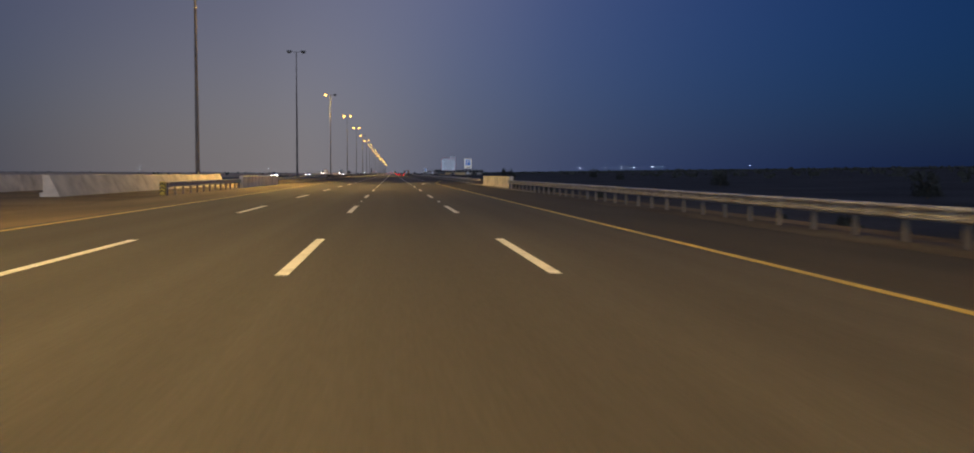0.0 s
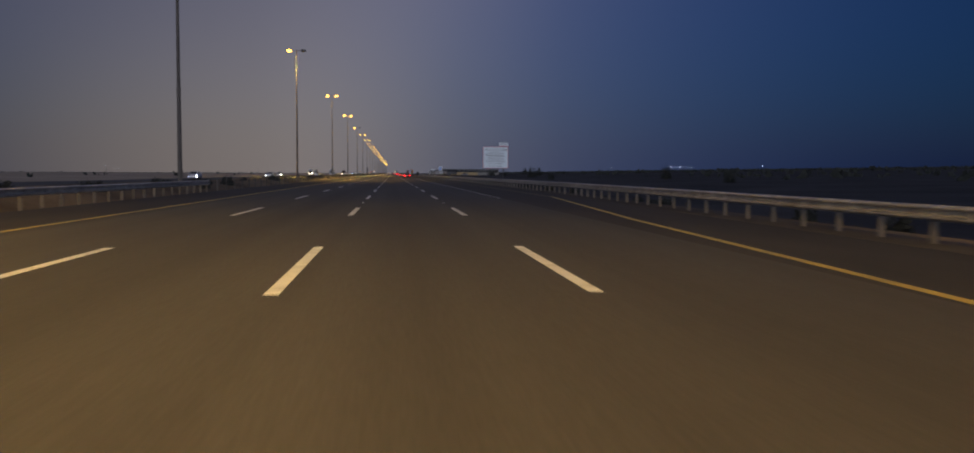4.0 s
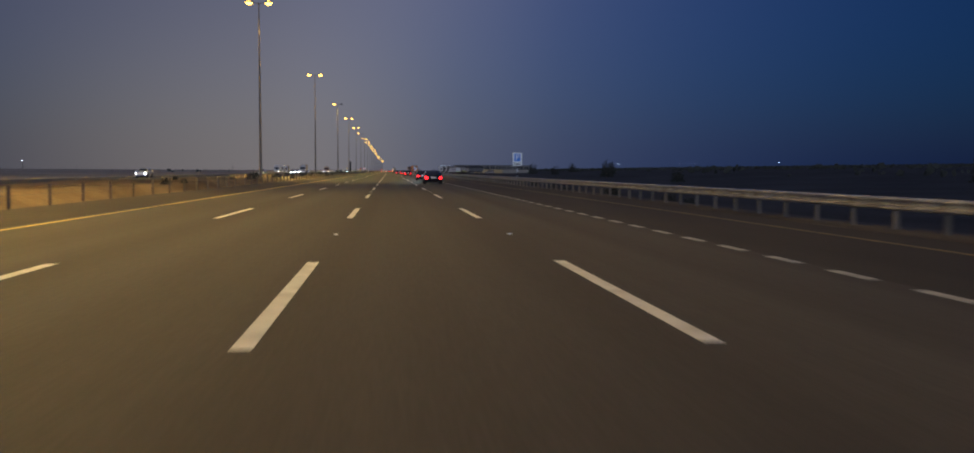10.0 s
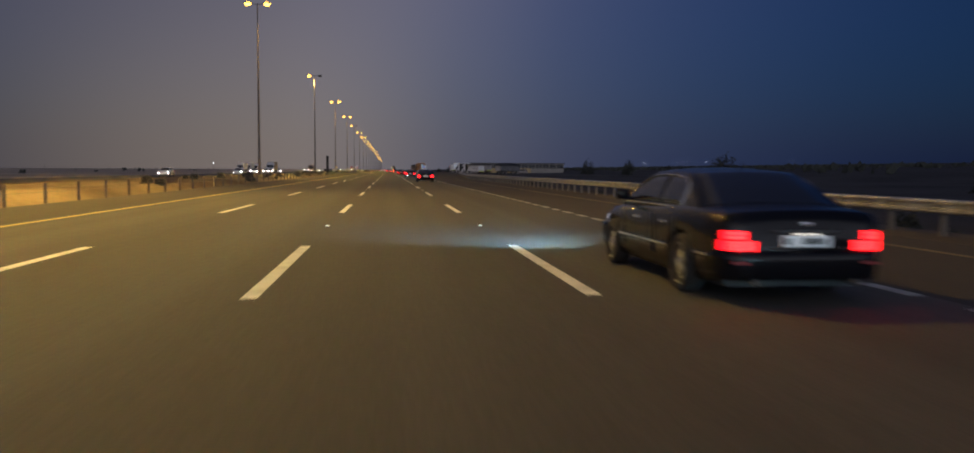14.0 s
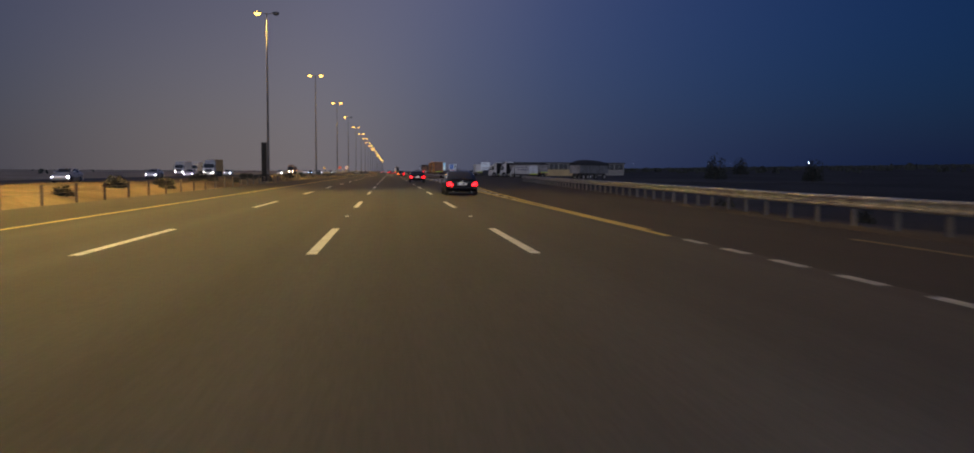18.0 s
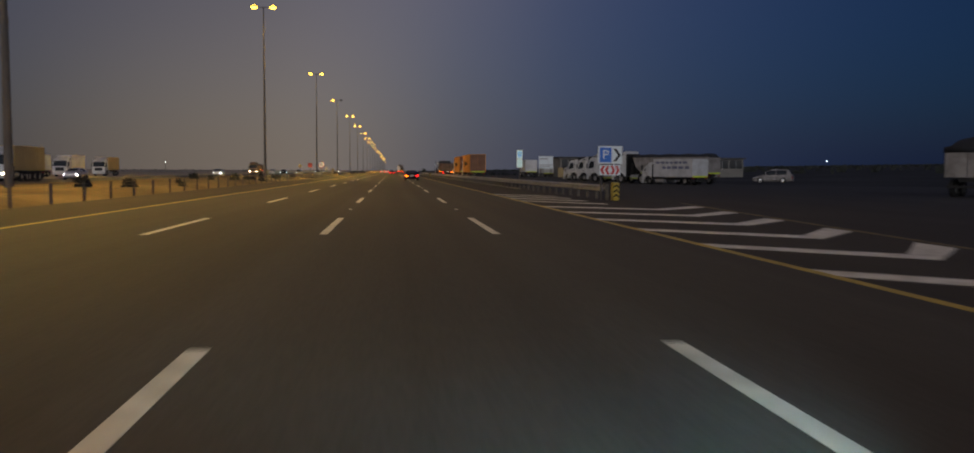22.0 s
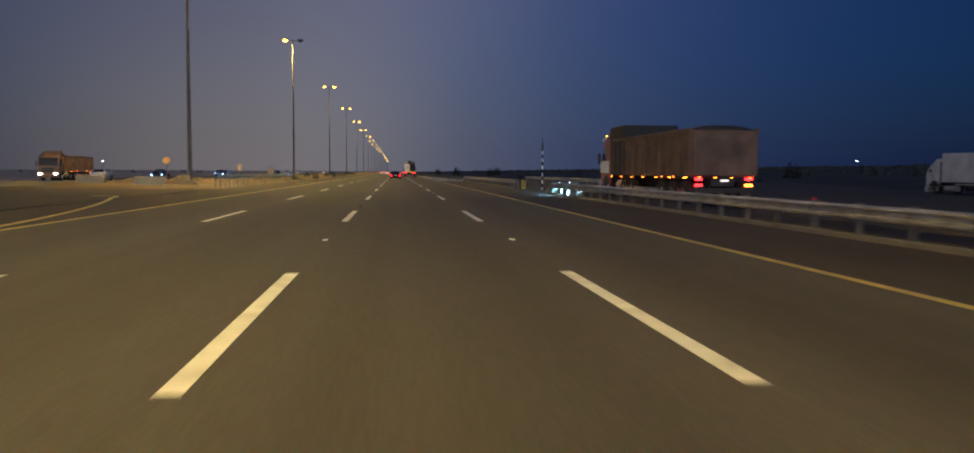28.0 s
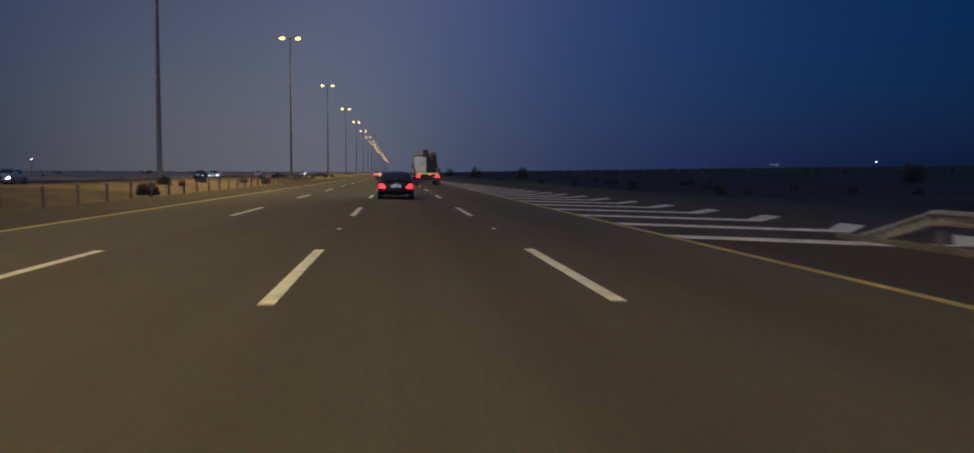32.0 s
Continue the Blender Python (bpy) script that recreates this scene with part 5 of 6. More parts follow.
# covered trailer standing across the slip road's far side
r = root("covered_trailer", 34.65, 634.5, -0.05, "grey trailer under a dark arched tarpaulin, lamp-lit end in paler colour", "trailer", rz=37)
part("chassis", boxes((-3.8, 3.8, -0.5, 0.5, 0.90, 1.14)), M_CHASSIS, r)
for k in range(3):
    part("side_board", boxes((-3.9 + 2.6 * k, -1.32 + 2.6 * k, -1.2, 1.2, 1.15, 2.68), bevel=0.04), M_TRAILER, r)
    for s in (-1, 1):
        part("stake", boxes((-3.9 + 2.6 * k - 0.02, -3.9 + 2.6 * k + 0.06, s * 1.2 - 0.02, s * 1.2 + 0.03, 1.1, 2.66)), M_CHASSIS, r)
# paler than the side boards: lamp light on this end, put into its colour
for y in (-0.6, 0.6):
    part("tailboard", boxes((-3.97, -3.91, y - 0.58, y + 0.58, 1.16, 2.6), bevel=0.015), M_TIPPER_GREY, r)
part("rear_bar", boxes((-3.9, -3.8, -1.1, 1.1, 0.55, 0.68), bevel=0.01), M_CHASSIS, r)
bm = bmesh.new()
loft(bm, [[(x, -1.27, 2.56), (x, -1.24, 2.85), (x, -0.7, 3.32 + h), (x, 0.0, 3.48 + h), (x, 0.7, 3.32 + h), (x, 1.24, 2.85), (x, 1.27, 2.56)] for x, h in ((-4.0, -0.35), (-3.3, -0.05), (-1.5, 0.05), (0.5, 0.02), (2.4, -0.08), (3.95, -0.3))])
part("tarpaulin", bm, M_TARP, r, smooth=True)
for x in (-2.9, -1.7, 2.9):
    for s in (-1, 1):
        add_wheel(r, TRUCK_WHEEL, x, s * 1.0, 0.55).rotation_euler = (0, 0, radians(90))
park(truck("box_truck", "white box lorry parked with its doors to the road", load="box", length=8.0, group=PARK), 28.6, 775, 0)
park(truck("container_truck", "white lorry with orange container, parked", load="container", length=14.8, group="container lorries"), 12.42, 732.3, 0)
park(truck("container_truck", "white lorry with orange container, parked", load="container", length=14.8, group="container lorries"), 12.42, 752.8, 0)
r = truck("tipper_truck", "red and white lorry with brown ribbed tipper and lit markers", paint=M_TRUCK_RED, load="tipper", length=14.0, body_mat=M_TIPPER_BROWN, group="moving lorries", marker=True, tail=True, head=M_HEAD)
part("white_band", boxes((-1.24, 1.24, -1.72, 0.03, 1.32, 1.92), bevel=0.03), M_TRUCK_WHITE, r)
part("wind_shield_corner", boxes((-1.235, 1.235, -0.75, -0.35, 2.92, 3.1), bevel=0.03), M_TRUCK_WHITE, r)
part("headboard", boxes((-1.27, 1.27, -4.9, -2.15, 1.2, 3.55), bevel=0.04), M_TARP, r)
part("roof_beacon", boxes((-1.1, -0.9, -0.75, -0.6, 3.12, 3.24), bevel=0.02), M_BEACON, r)
park(r, 11.45, 788.6, 0)
park(truck("box_truck", "white box lorry parked on the sand", load="box", length=9.0, high=False, group=PARK), 36.7, 800, 0)

# crane lorry on the right lane
r = truck("crane_truck", "lorry with a loader crane and red tail lights", load="none", length=9.0, paint=M_TIPPER_GREY, group="moving lorries", tail=True)
part("flatbed", boxes((-1.24, 1.24, -9.0, -2.4, 1.12, 1.3), bevel=0.02), M_TIPPER_BROWN, r)
part("headboard", boxes((-1.2, 0.25, -3.6, -3.4, 1.3, 3.0), bevel=0.02), M_TRUCK_WHITE, r)
bm = bmesh.new()
tube(bm, (0.2, -4.4, 1.3), (0.2, -4.4, 3.2), 0.22, 0.18, 10)
tube(bm, (0.2, -4.4, 3.2), (0.5, -7.6, 2.5), 0.16, 0.13, 8)
tube(bm, (0.5, -7.6, 2.5), (0.6, -5.0, 3.3), 0.12, 0.10, 8)
part("crane_arm", bm, M_CHASSIS, r)
part("crane_seat", boxes((-0.35, 0.2, -4.9, -4.3, 2.9, 3.7), bevel=0.05), M_CHASSIS, r)
for s in (-1, 1):
    part("side_board", boxes((s * 1.24 - 0.03, s * 1.24 + 0.03, -9.0, -3.7, 1.3, 1.75), bevel=0.01), M_TIPPER_BROWN, r)
for x in (-0.8, 0.2, 0.9):
    part("stop_light", boxes((x - 0.13, x + 0.13, -9.05, -9.0, 1.1, 1.25), bevel=0.01), M_TAIL_HOT, r)
part("warning_board", boxes((-1.0, -0.6, -9.08, -9.02, 1.5, 1.75), bevel=0.01), M_HIVIS, r)
r.matrix_world = pose(2.7, 944, 0)

# oncoming traffic on the far carriageway, nose towards -y
on_white = car("saloon_car", M_SILVER, "silver car with lit headlamps on the far carriageway", L=4.6, W=1.8, lights="off", head_mat=M_HEAD, group="oncoming cars")
on_white.matrix_world = pose(-36.5, 273, 0, 0, 0, 180)
on_blue = car("saloon_car", M_SEDAN, "dark car with bluish lit headlamps on the far carriageway", L=4.7, W=1.8, lights="off", head_mat=M_HEAD_BLUE, group="oncoming cars")
on_blue.matrix_world = pose(-36.5, 882, 0, 0, 0, 180)
for x, y in ((-33.0, 345), (-40, 420), (-36.5, 527), (-33.0, 575), (-36.5, 621), (-36.5, 645), (-36.5, 773), (-36.5, 934), (-40.0, 701), (-36.5, 855), (-33.0, 1010), (-40, 1105), (-36, 1190)):
    copy_thing(on_white, pose(x, y, 0, 0, 0, 180))
for x, y in ((-36.5, 928), (-36.5, 1014)):
    copy_thing(on_blue, pose(x, y, 0, 0, 0, 180))
ON = "oncoming lorries"
park(truck("box_truck", "lorry with yellow box and lit headlamps, oncoming", load="box", length=10, body_mat=M_BEIGE, group=ON, head=M_HEAD_WARM), -40, 678, 180)
park(truck("box_truck", "lorry with pale box on the far carriageway", load="box", length=10, group=ON, head=M_HEAD_WARM), -58, 728, 180)
park(truck("tipper_truck", "lorry with dark tipper and orange roof lamps, oncoming", paint=M_TIPPER_BROWN, load="tipper", length=12, body_mat=M_TIPPER_BROWN, group=ON, head=M_HEAD_WARM, marker=True), -42, 853, 180)
park(truck("box_truck", "pale box lorry parked beyond the far carriageway", load="box", length=9, group=ON), -58, 745, 180)
park(truck("box_truck", "yellowish box lorry parked beyond the far carriageway", load="box", length=9, body_mat=M_BEIGE, group=ON), -58, 765, 180)

# ---------------------------------------------------------------- signs
def text_part(name, body, size, mat, parent, x, y, z, align="CENTER", wide=None):
    cu = bpy.data.curves.new(name, "FONT")
    cu.body, cu.size, cu.align_x, cu.align_y = body, size, align, "CENTER"
    cu.extrude = 0.002
    tmp = bpy.data.objects.new(name, cu)
    me = bpy.data.meshes.new_from_object(tmp)
    bpy.data.objects.remove(tmp)
    me.materials.append(mat)
    ob = new(name, me)
    ob.parent = parent
    ob.matrix_local = pose(x, y, z, 90, 0, 0)
    if wide and ob.dimensions.x > 0:
        ob.scale = (wide / max(0.01, ob.dimensions.x), 1, 1)
    return ob

def sign_posts(r, xs, top, rad=0.045):
    for x in xs:
        bm = bmesh.new()
        tube(bm, (x, rad + 0.045, -0.4), (x, rad + 0.045, top), rad, seg=10)
        part("post", bm, M_SIGN_POST, r)

def panel(r, name, x0, x1, z0, z1, mat, y=0.0, t=0.02, label="", bevel=0.01):
    return part(name, boxes((x0, x1, y, y + t, z0, z1), bevel=bevel), mat, r, label)

# large information board for lorry drivers
r = root("information_sign", 15.25, 242.3, -0.1, "large white sign with black text on two posts", "road sign")
sign_posts(r, (-1.2, 1.2), 5.5, 0.09)
p = panel(r, "sign_panel", -1.94, 1.94, 2.27, 5.60, M_SIGN_WHITE, 0, 0.03)
for x0, x1, z0, z1 in ((-1.93, 1.93, 2.28, 2.33), (-1.93, 1.93, 5.54, 5.59), (-1.93, -1.88, 2.33, 5.54), (1.88, 1.93, 2.33, 5.54)):
    part("border", boxes((x0, x1, -0.006, 0.002, z0, z1)), M_SIGN_RED, p)
t_ = panel(r, "distance_panel", 0.52, 1.94, 5.66, 6.24, M_SIGN_WHITE, 0, 0.03)
part("border", boxes((0.53, 1.93, -0.006, 0.002, 5.67, 5.72)), M_SIGN_RED, t_)
text_part("lettering", "350 m", 0.38, M_BLACK, t_, 1.23, -0.004, 5.97)
for body, z in (("Trucks Mandatory", 4.20), ("Parking During", 3.79), ("Adverse Weather", 3.39)):
    text_part("lettering", body, 0.40, M_BLACK, p, 0, -0.004, z)
def script_bars(parent, z, spans, th):
    """Arabic or Urdu script too small to read: strokes along a base line."""
    for x0, x1, up in spans:
        part("script_stroke", boxes((x0, x1, -0.005, 0.002, z, z + th)), M_BLACK, parent)
        part("script_stroke", boxes((x0 + (x1 - x0) * 0.1, x0 + (x1 - x0) * 0.1 + 0.05, -0.005, 0.002, z + th + 0.002, z + th + up)), M_BLACK, parent)
        part("script_stroke", boxes((x0 + (x1 - x0) * 0.62, x0 + (x1 - x0) * 0.62 + 0.05, -0.005, 0.002, z + th + 0.002, z + th + up * 0.6)), M_BLACK, parent)
# letter: isolated, final, initial, medial form (two forms where it never joins onwards)
FORMS = {"م": "ﻡﻢﻣﻤ", "و": "ﻭﻮ", "ق": "ﻕﻖﻗﻘ", "ف": "ﻑﻒﻓﻔ", "ا": "ﺍﺎ", "ج": "ﺝﺞﺟﺠ", "ب": "ﺏﺐﺑﺒ", "ر": "ﺭﺮ", "ي": "ﻱﻲﻳﻴ", "ل": "ﻝﻞﻟﻠ",
         "ش": "ﺵﺶﺷﺸ", "ح": "ﺡﺢﺣﺤ", "ن": "ﻥﻦﻧﻨ", "ت": "ﺕﺖﺗﺘ", "ع": "ﻉﻊﻋﻌ", "د": "ﺩﺪ", "ط": "ﻁﻂﻃﻄ", "س": "ﺱﺲﺳﺴ"}
def arabic(words):
    """Joined letter forms, laid from the left so that they read from the right."""
    out = []
    for k, c in enumerate(words):
        if c not in FORMS:
            out.append(c)
            continue
        before = k > 0 and len(FORMS.get(words[k - 1], "")) == 4
        after = k + 1 < len(words) and words[k + 1] in FORMS and len(FORMS[c]) == 4
        out.append(FORMS[c][(3 if before else 2) if after else (1 if before else 0)])
    return "".join(out[::-1])
text_part("arabic_lettering", arabic("موقف اجباري للشاحنات"), 0.50, M_BLACK, p, 0, -0.004, 5.16, wide=3.5)
text_part("arabic_lettering", arabic("عند تقلبات الطقس"), 0.50, M_BLACK, p, 0, -0.004, 4.62, wide=2.8)
script_bars(p, 2.94, ((-1.1, -0.5, 0.1), (-0.3, 0.2, 0.1), (0.35, 1.0, 0.1)), 0.05)
script_bars(p, 2.55, ((-1.1, -0.7, 0.1), (-0.5, 0.0, 0.1), (0.1, 1.0, 0.1)), 0.05)

def parking_sign(x, y, zc, s):
    r = root("parking_sign", x, y, -0.1, "blue and white parking sign with a distance plate", "road sign", "parking signs")
    p = panel(r, "sign_panel", -0.52 * s, 0.52 * s, zc - 0.40 * s + 0.1, zc + 0.66 * s + 0.1, M_SIGN_WHITE)
    b = part("blue_field", boxes((-0.34 * s, 0.34 * s, -0.006, 0.002, zc - 0.29 * s + 0.1, zc + 0.54 * s + 0.1)), M_SIGN_BLUE, p)
    text_part("lettering", "P", 0.84 * s, M_SIGN_WHITE, p, 0.02, -0.012, zc + 0.125 * s + 0.1)
    d = panel(r, "distance_plate", -0.52 * s, 0.52 * s, zc - 0.74 * s + 0.1, zc - 0.43 * s + 0.1, M_SIGN_WHITE)
    for k in range(4):
        part("lettering_bar", boxes(((-0.34 + 0.18 * k) * s, (-0.22 + 0.18 * k) * s, -0.006, 0.002, zc - 0.67 * s + 0.1, zc - 0.50 * s + 0.1)), M_BLACK, d)
    n = 7
    for k in range(n):
        bm = bmesh.new()
        top = zc - 0.2
        tube(bm, (0, 0.085, -0.3 + (top + 0.3) * k / n), (0, 0.085, -0.3 + (top + 0.3) * (k + 1) / n), 0.05, seg=10)
        part("post_band", bm, (M_SIGN_WHITE, M_BLACK)[k % 2], r)
    return r
parking_sign(10.45, 124.0, 2.8, 1.0)
parking_sign(13.92, 373.4, 2.75, 1.05)

# exit sign with arrow chevrons and the yellow crash cushion
r = root("exit_sign", 9.72, 626.6, -0.05, "white sign with blue parking panel and red chevrons", "road sign")
sign_posts(r, (-0.4, 0.4), 2.5)
p = panel(r, "sign_panel", -0.58, 0.58, 1.75, 2.58, M_SIGN_WHITE)
part("blue_field", boxes((-0.5, 0.06, -0.006, 0.002, 1.82, 2.51)), M_SIGN_BLUE, p)
text_part("lettering", "P", 0.62, M_SIGN_WHITE, p, -0.22, -0.012, 2.16)
bm = bmesh.new()
for s in (-1, 1):
    a = [bm.verts.new(q) for q in ((0.16, -0.006, 2.165 + s * 0.3), (0.28, -0.006, 2.165 + s * 0.3), (0.5, -0.006, 2.165), (0.38, -0.006, 2.165))]
    b = [bm.verts.new(v.co + Vector((0, 0.008, 0))) for v in a]
    bm.faces.new(a); bm.faces.new(b[::-1])
    for i in range(4):
        bm.faces.new((a[i], a[(i + 1) % 4], b[(i + 1) % 4], b[i]))
part("arrow", bm, M_BLACK, p)
q_ = panel(r, "chevron_panel", -0.5, 0.5, 1.22, 1.70, M_SIGN_WHITE)
for s in (-1, 1):
    for dx in (0.12, 0.34):
        bm = bmesh.new()
        for u in (-1, 1):
            a = [bm.verts.new(c) for c in ((s * (dx - 0.1), -0.006, 1.46 + u * 0.2), (s * (dx + 0.02), -0.006, 1.46 + u * 0.2), (s * (dx + 0.12), -0.006, 1.46), (s * dx, -0.006, 1.46))]
            b = [bm.verts.new(v.co + Vector((0, 0.008, 0))) for v in a]
            bm.faces.new(a); bm.faces.new(b[::-1])
            for i in range(4):
                bm.faces.new((a[i], a[(i + 1) % 4], b[(i + 1) % 4], b[i]))
        part("chevron", bm, M_SIGN_RED, q_)

def cushion(x, y, h, label):
    r = root("crash_cushion", x, y, 0, label, "crash cushion", "crash cushions")
    bm = bmesh.new()
    box(bm, -0.16, 0.16, 0, 0.42, 0.02, h, bevel=0.07)
    body = part("body", bm, M_SIGN_YELLOW, r, smooth=False)
    for k in range(3):
        z = 0.14 + k * (h - 0.2) / 3
        bm = bmesh.new()
        for s in (-1, 1):
            a = [bm.verts.new(c) for c in ((0, -0.006, z + 0.12), (s * 0.145, -0.006, z), (s * 0.145, -0.006, z + 0.08), (0, -0.006, z + 0.20))]
            b = [bm.verts.new(v.co + Vector((0, 0.01, 0))) for v in a]
            bm.faces.new(a); bm.faces.new(b[::-1])
            for i in range(4):
                bm.faces.new((a[i], a[(i + 1) % 4], b[(i + 1) % 4], b[i]))
        part("stripe", bm, M_BLACK, body)
    return r
cushion(9.72, 625.4, 0.85, "yellow plastic crash cushion at the rail's end")
cushion(9.35, 810.0, 0.72, "yellow striped marker at the guard rail's end")
cushion(-13.45, 51.0, 0.8, "yellow marker at the start of the guard rail")
cushion(16.7, 796.6, 0.7, "yellow striped marker at the service road rail")

# tall service totem, its reflective faces made to glow by themselves
r = root("service_totem", 10.4, 660.2, -0.05, "tall narrow white and blue service sign with self-glowing sheeting", "road sign")
sign_posts(r, (0.0,), 3.0, 0.06)
case = part("sign_case", boxes((-0.25, 0.25, 0.004, 0.14, 1.66, 3.19), bevel=0.015), M_GALV, r)
p = panel(r, "symbol_panel", -0.235, 0.235, 2.46, 3.16, M_TOTEM_WHITE, 0, 0.05)
part("blue_field", boxes((-0.17, 0.17, -0.006, 0.002, 2.62, 3.06), bevel=0.002), M_TOTEM_BLUE, p)
bm = bmesh.new()
bmesh.ops.create_circle(bm, cap_ends=True, segments=18, radius=0.09, matrix=pose(0, -0.009, 2.87, 90, 0, 0))
part("symbol", bm, M_TOTEM_GREEN, p)
part("symbol", boxes((-0.13, 0.13, -0.011, -0.004, 2.52, 2.57)), M_TOTEM_BLUE, p)
p = panel(r, "lettering_panel", -0.235, 0.235, 1.70, 2.43, M_TOTEM_WHITE, 0, 0.05)
for z, w in ((2.26, 0.15), (2.08, 0.19), (1.92, 0.12), (1.79, 0.17)):
    part("lettering_bar", boxes((-w, w, -0.006, 0.002, z, z + 0.07)), M_TOTEM_GREEN, p)

# white board in front of the rest area
r = root("billboard", 28.9, 751.2, -0.1, "plain white notice board on two legs", "billboard")
sign_posts(r, (-1.0, 1.0), 3.9, 0.08)
p = panel(r, "board", -1.4, 1.4, 1.95, 4.3, M_SIGN_WHITE, 0, 0.06)
for x0, x1, z0, z1 in ((-1.2, 0.3, 3.7, 3.95), (-1.2, 1.2, 2.55, 2.72), (-1.2, 0.9, 2.25, 2.38)):
    part("lettering_bar", boxes((x0, x1, -0.006, 0.002, z0, z1)), M_SIGN_BACK, p)

def disc_sign(x, y, z, rad, face, label, bar=False):
    r = root("round_sign", x, y, -0.1, label, "road sign", "round signs")
    sign_posts(r, (0.0,), z + 0.2)
    bm = bmesh.new()
    tube(bm, (0, -0.01, z), (0, 0.02, z), rad, seg=28)
    d = part("disc", bm, M_SIGN_RED if bar else face, r)
    if bar:
        bm = bmesh.new()
        tube(bm, (0, -0.016, z), (0, -0.011, z), rad * 0.90, seg=28)
        part("white_field", bm, M_SIGN_WHITE, d)
        bm = bmesh.new()
        pts = [(0.12 * math.cos(a) * 2 * rad, z + 0.05 + 0.12 * math.sin(a) * 2 * rad) for a in [math.pi * k / 10 for k in range(11)]]
        pts = [(pts[0][0], z - 0.5 * rad)] + pts + [(pts[-1][0], z - 0.35 * rad)]
        for (xa, za), (xb, zb) in zip(pts, pts[1:]):
            tube(bm, (xa, -0.018, za), (xb, -0.018, zb), 0.05 * rad * 2, seg=6)
        part("turn_arrow", bm, M_BLACK, d)
        bm = bmesh.new()
        tube(bm, (-0.55 * rad, -0.02, z + 0.55 * rad), (0.55 * rad, -0.02, z - 0.55 * rad), 0.03 * rad * 2, seg=6)
        part("red_bar", bm, M_SIGN_RED, d)
    else:
        part("symbol", boxes((-0.05, 0.05, -0.017, -0.011, z - 0.1, z + 0.28)), M_SIGN_RED, d)
    return r
disc_sign(-14.27, 759.7, 2.5, 0.52, M_SIGN_WHITE, "round white no U-turn sign with red border", bar=True)
disc_sign(-28.1, 852.7, 2.6, 0.5, M_SIGN_DULL, "round yellowish warning sign on a post")
# upright plate sign and pale service cabinet further along the median
r = root("plate_sign", -20.95, 861.5, -0.1, "small upright yellowish plate sign on a thin post", "road sign")
sign_posts(r, (0.0,), 2.1)
p = panel(r, "sign_panel", -0.28, 0.28, 1.30, 2.22, M_SIGN_DULL)
for z, w in ((2.0, 0.2), (1.82, 0.14), (1.64, 0.2), (1.48, 0.1)):
    part("lettering_bar", boxes((-w, w, -0.006, 0.002, z - 0.04, z + 0.03)), M_SIGN_BACK, p)
r = root("service_cabinet", -20.9, 889.9, ground_height(-20.9, 889.9), "pale roadside service cabinet on a concrete plinth", "cabinet")
part("plinth", boxes((-0.5, 0.5, -0.32, 0.32, -0.2, 0.14), bevel=0.02), M_CONCRETE, r)
body = part("body", boxes((-0.42, 0.42, -0.25, 0.25, 0.14, 1.52), bevel=0.015), M_BEIGE, r)
part("roof", boxes((-0.46, 0.46, -0.30, 0.29, 1.52, 1.59), bevel=0.015), M_BEIGE, r)
for x in (-0.205, 0.205):
    d = part("door", boxes((x - 0.195, x + 0.195, -0.268, -0.248, 0.2, 1.46), bevel=0.006), M_BEIGE, r)
    for k in range(5):
        part("louvre", boxes((x - 0.12, x + 0.12, -0.276, -0.266, 1.18 + 0.045 * k, 1.20 + 0.045 * k)), M_SIGN_BACK, d)
part("handle", boxes((-0.03, 0.01, -0.292, -0.268, 0.78, 0.92), bevel=0.005), M_TRIM, r)
r = root("red_sign", -16.2, 757, -0.1, "square red warning sign in the median", "road sign")
sign_posts(r, (0.0,), 2.6)
panel(r, "sign_panel", -0.4, 0.4, 2.0, 2.8, M_SIGN_DARK_RED)

# dark slim pylon in the median
r = root("median_pylon", -14.1, 579.0, -0.1, "tall dark slab-like pylon in the median", "pylon")
part("footing", boxes((-0.5, 0.5, -0.4, 0.4, -0.2, 0.25), bevel=0.03), M_POST, r)
part("slab", boxes((-0.27, 0.27, -0.13, 0.13, 0.25, 4.35), bevel=0.03), M_BLACK, r)
part("cap", boxes((-0.30, 0.30, -0.16, 0.16, 4.35, 4.45), bevel=0.02), M_BLACK, r)

# black and white banded marker pole
r = root("marker_pole", 10.5, 808.4, -0.05, "tall slim black and white banded marker pole", "marker pole")
for k in range(12):
    bm = bmesh.new()
    tube(bm, (0, 0, -0.05 + 0.275 * k), (0, 0, 0.225 + 0.275 * k), 0.055, seg=12)
    part("band", bm, (M_SIGN_WHITE, M_BLACK)[k % 2], r)
part("reflector", boxes((-0.09, 0.09, -0.03, 0.03, 3.26, 3.5), bevel=0.02), M_SIGN_POST, r)
bm = bmesh.new()
tube(bm, (0, 0, 3.5), (0, 0, 3.95), 0.03, 0.02, 10)
part("cap", bm, M_SIGN_POST, r)

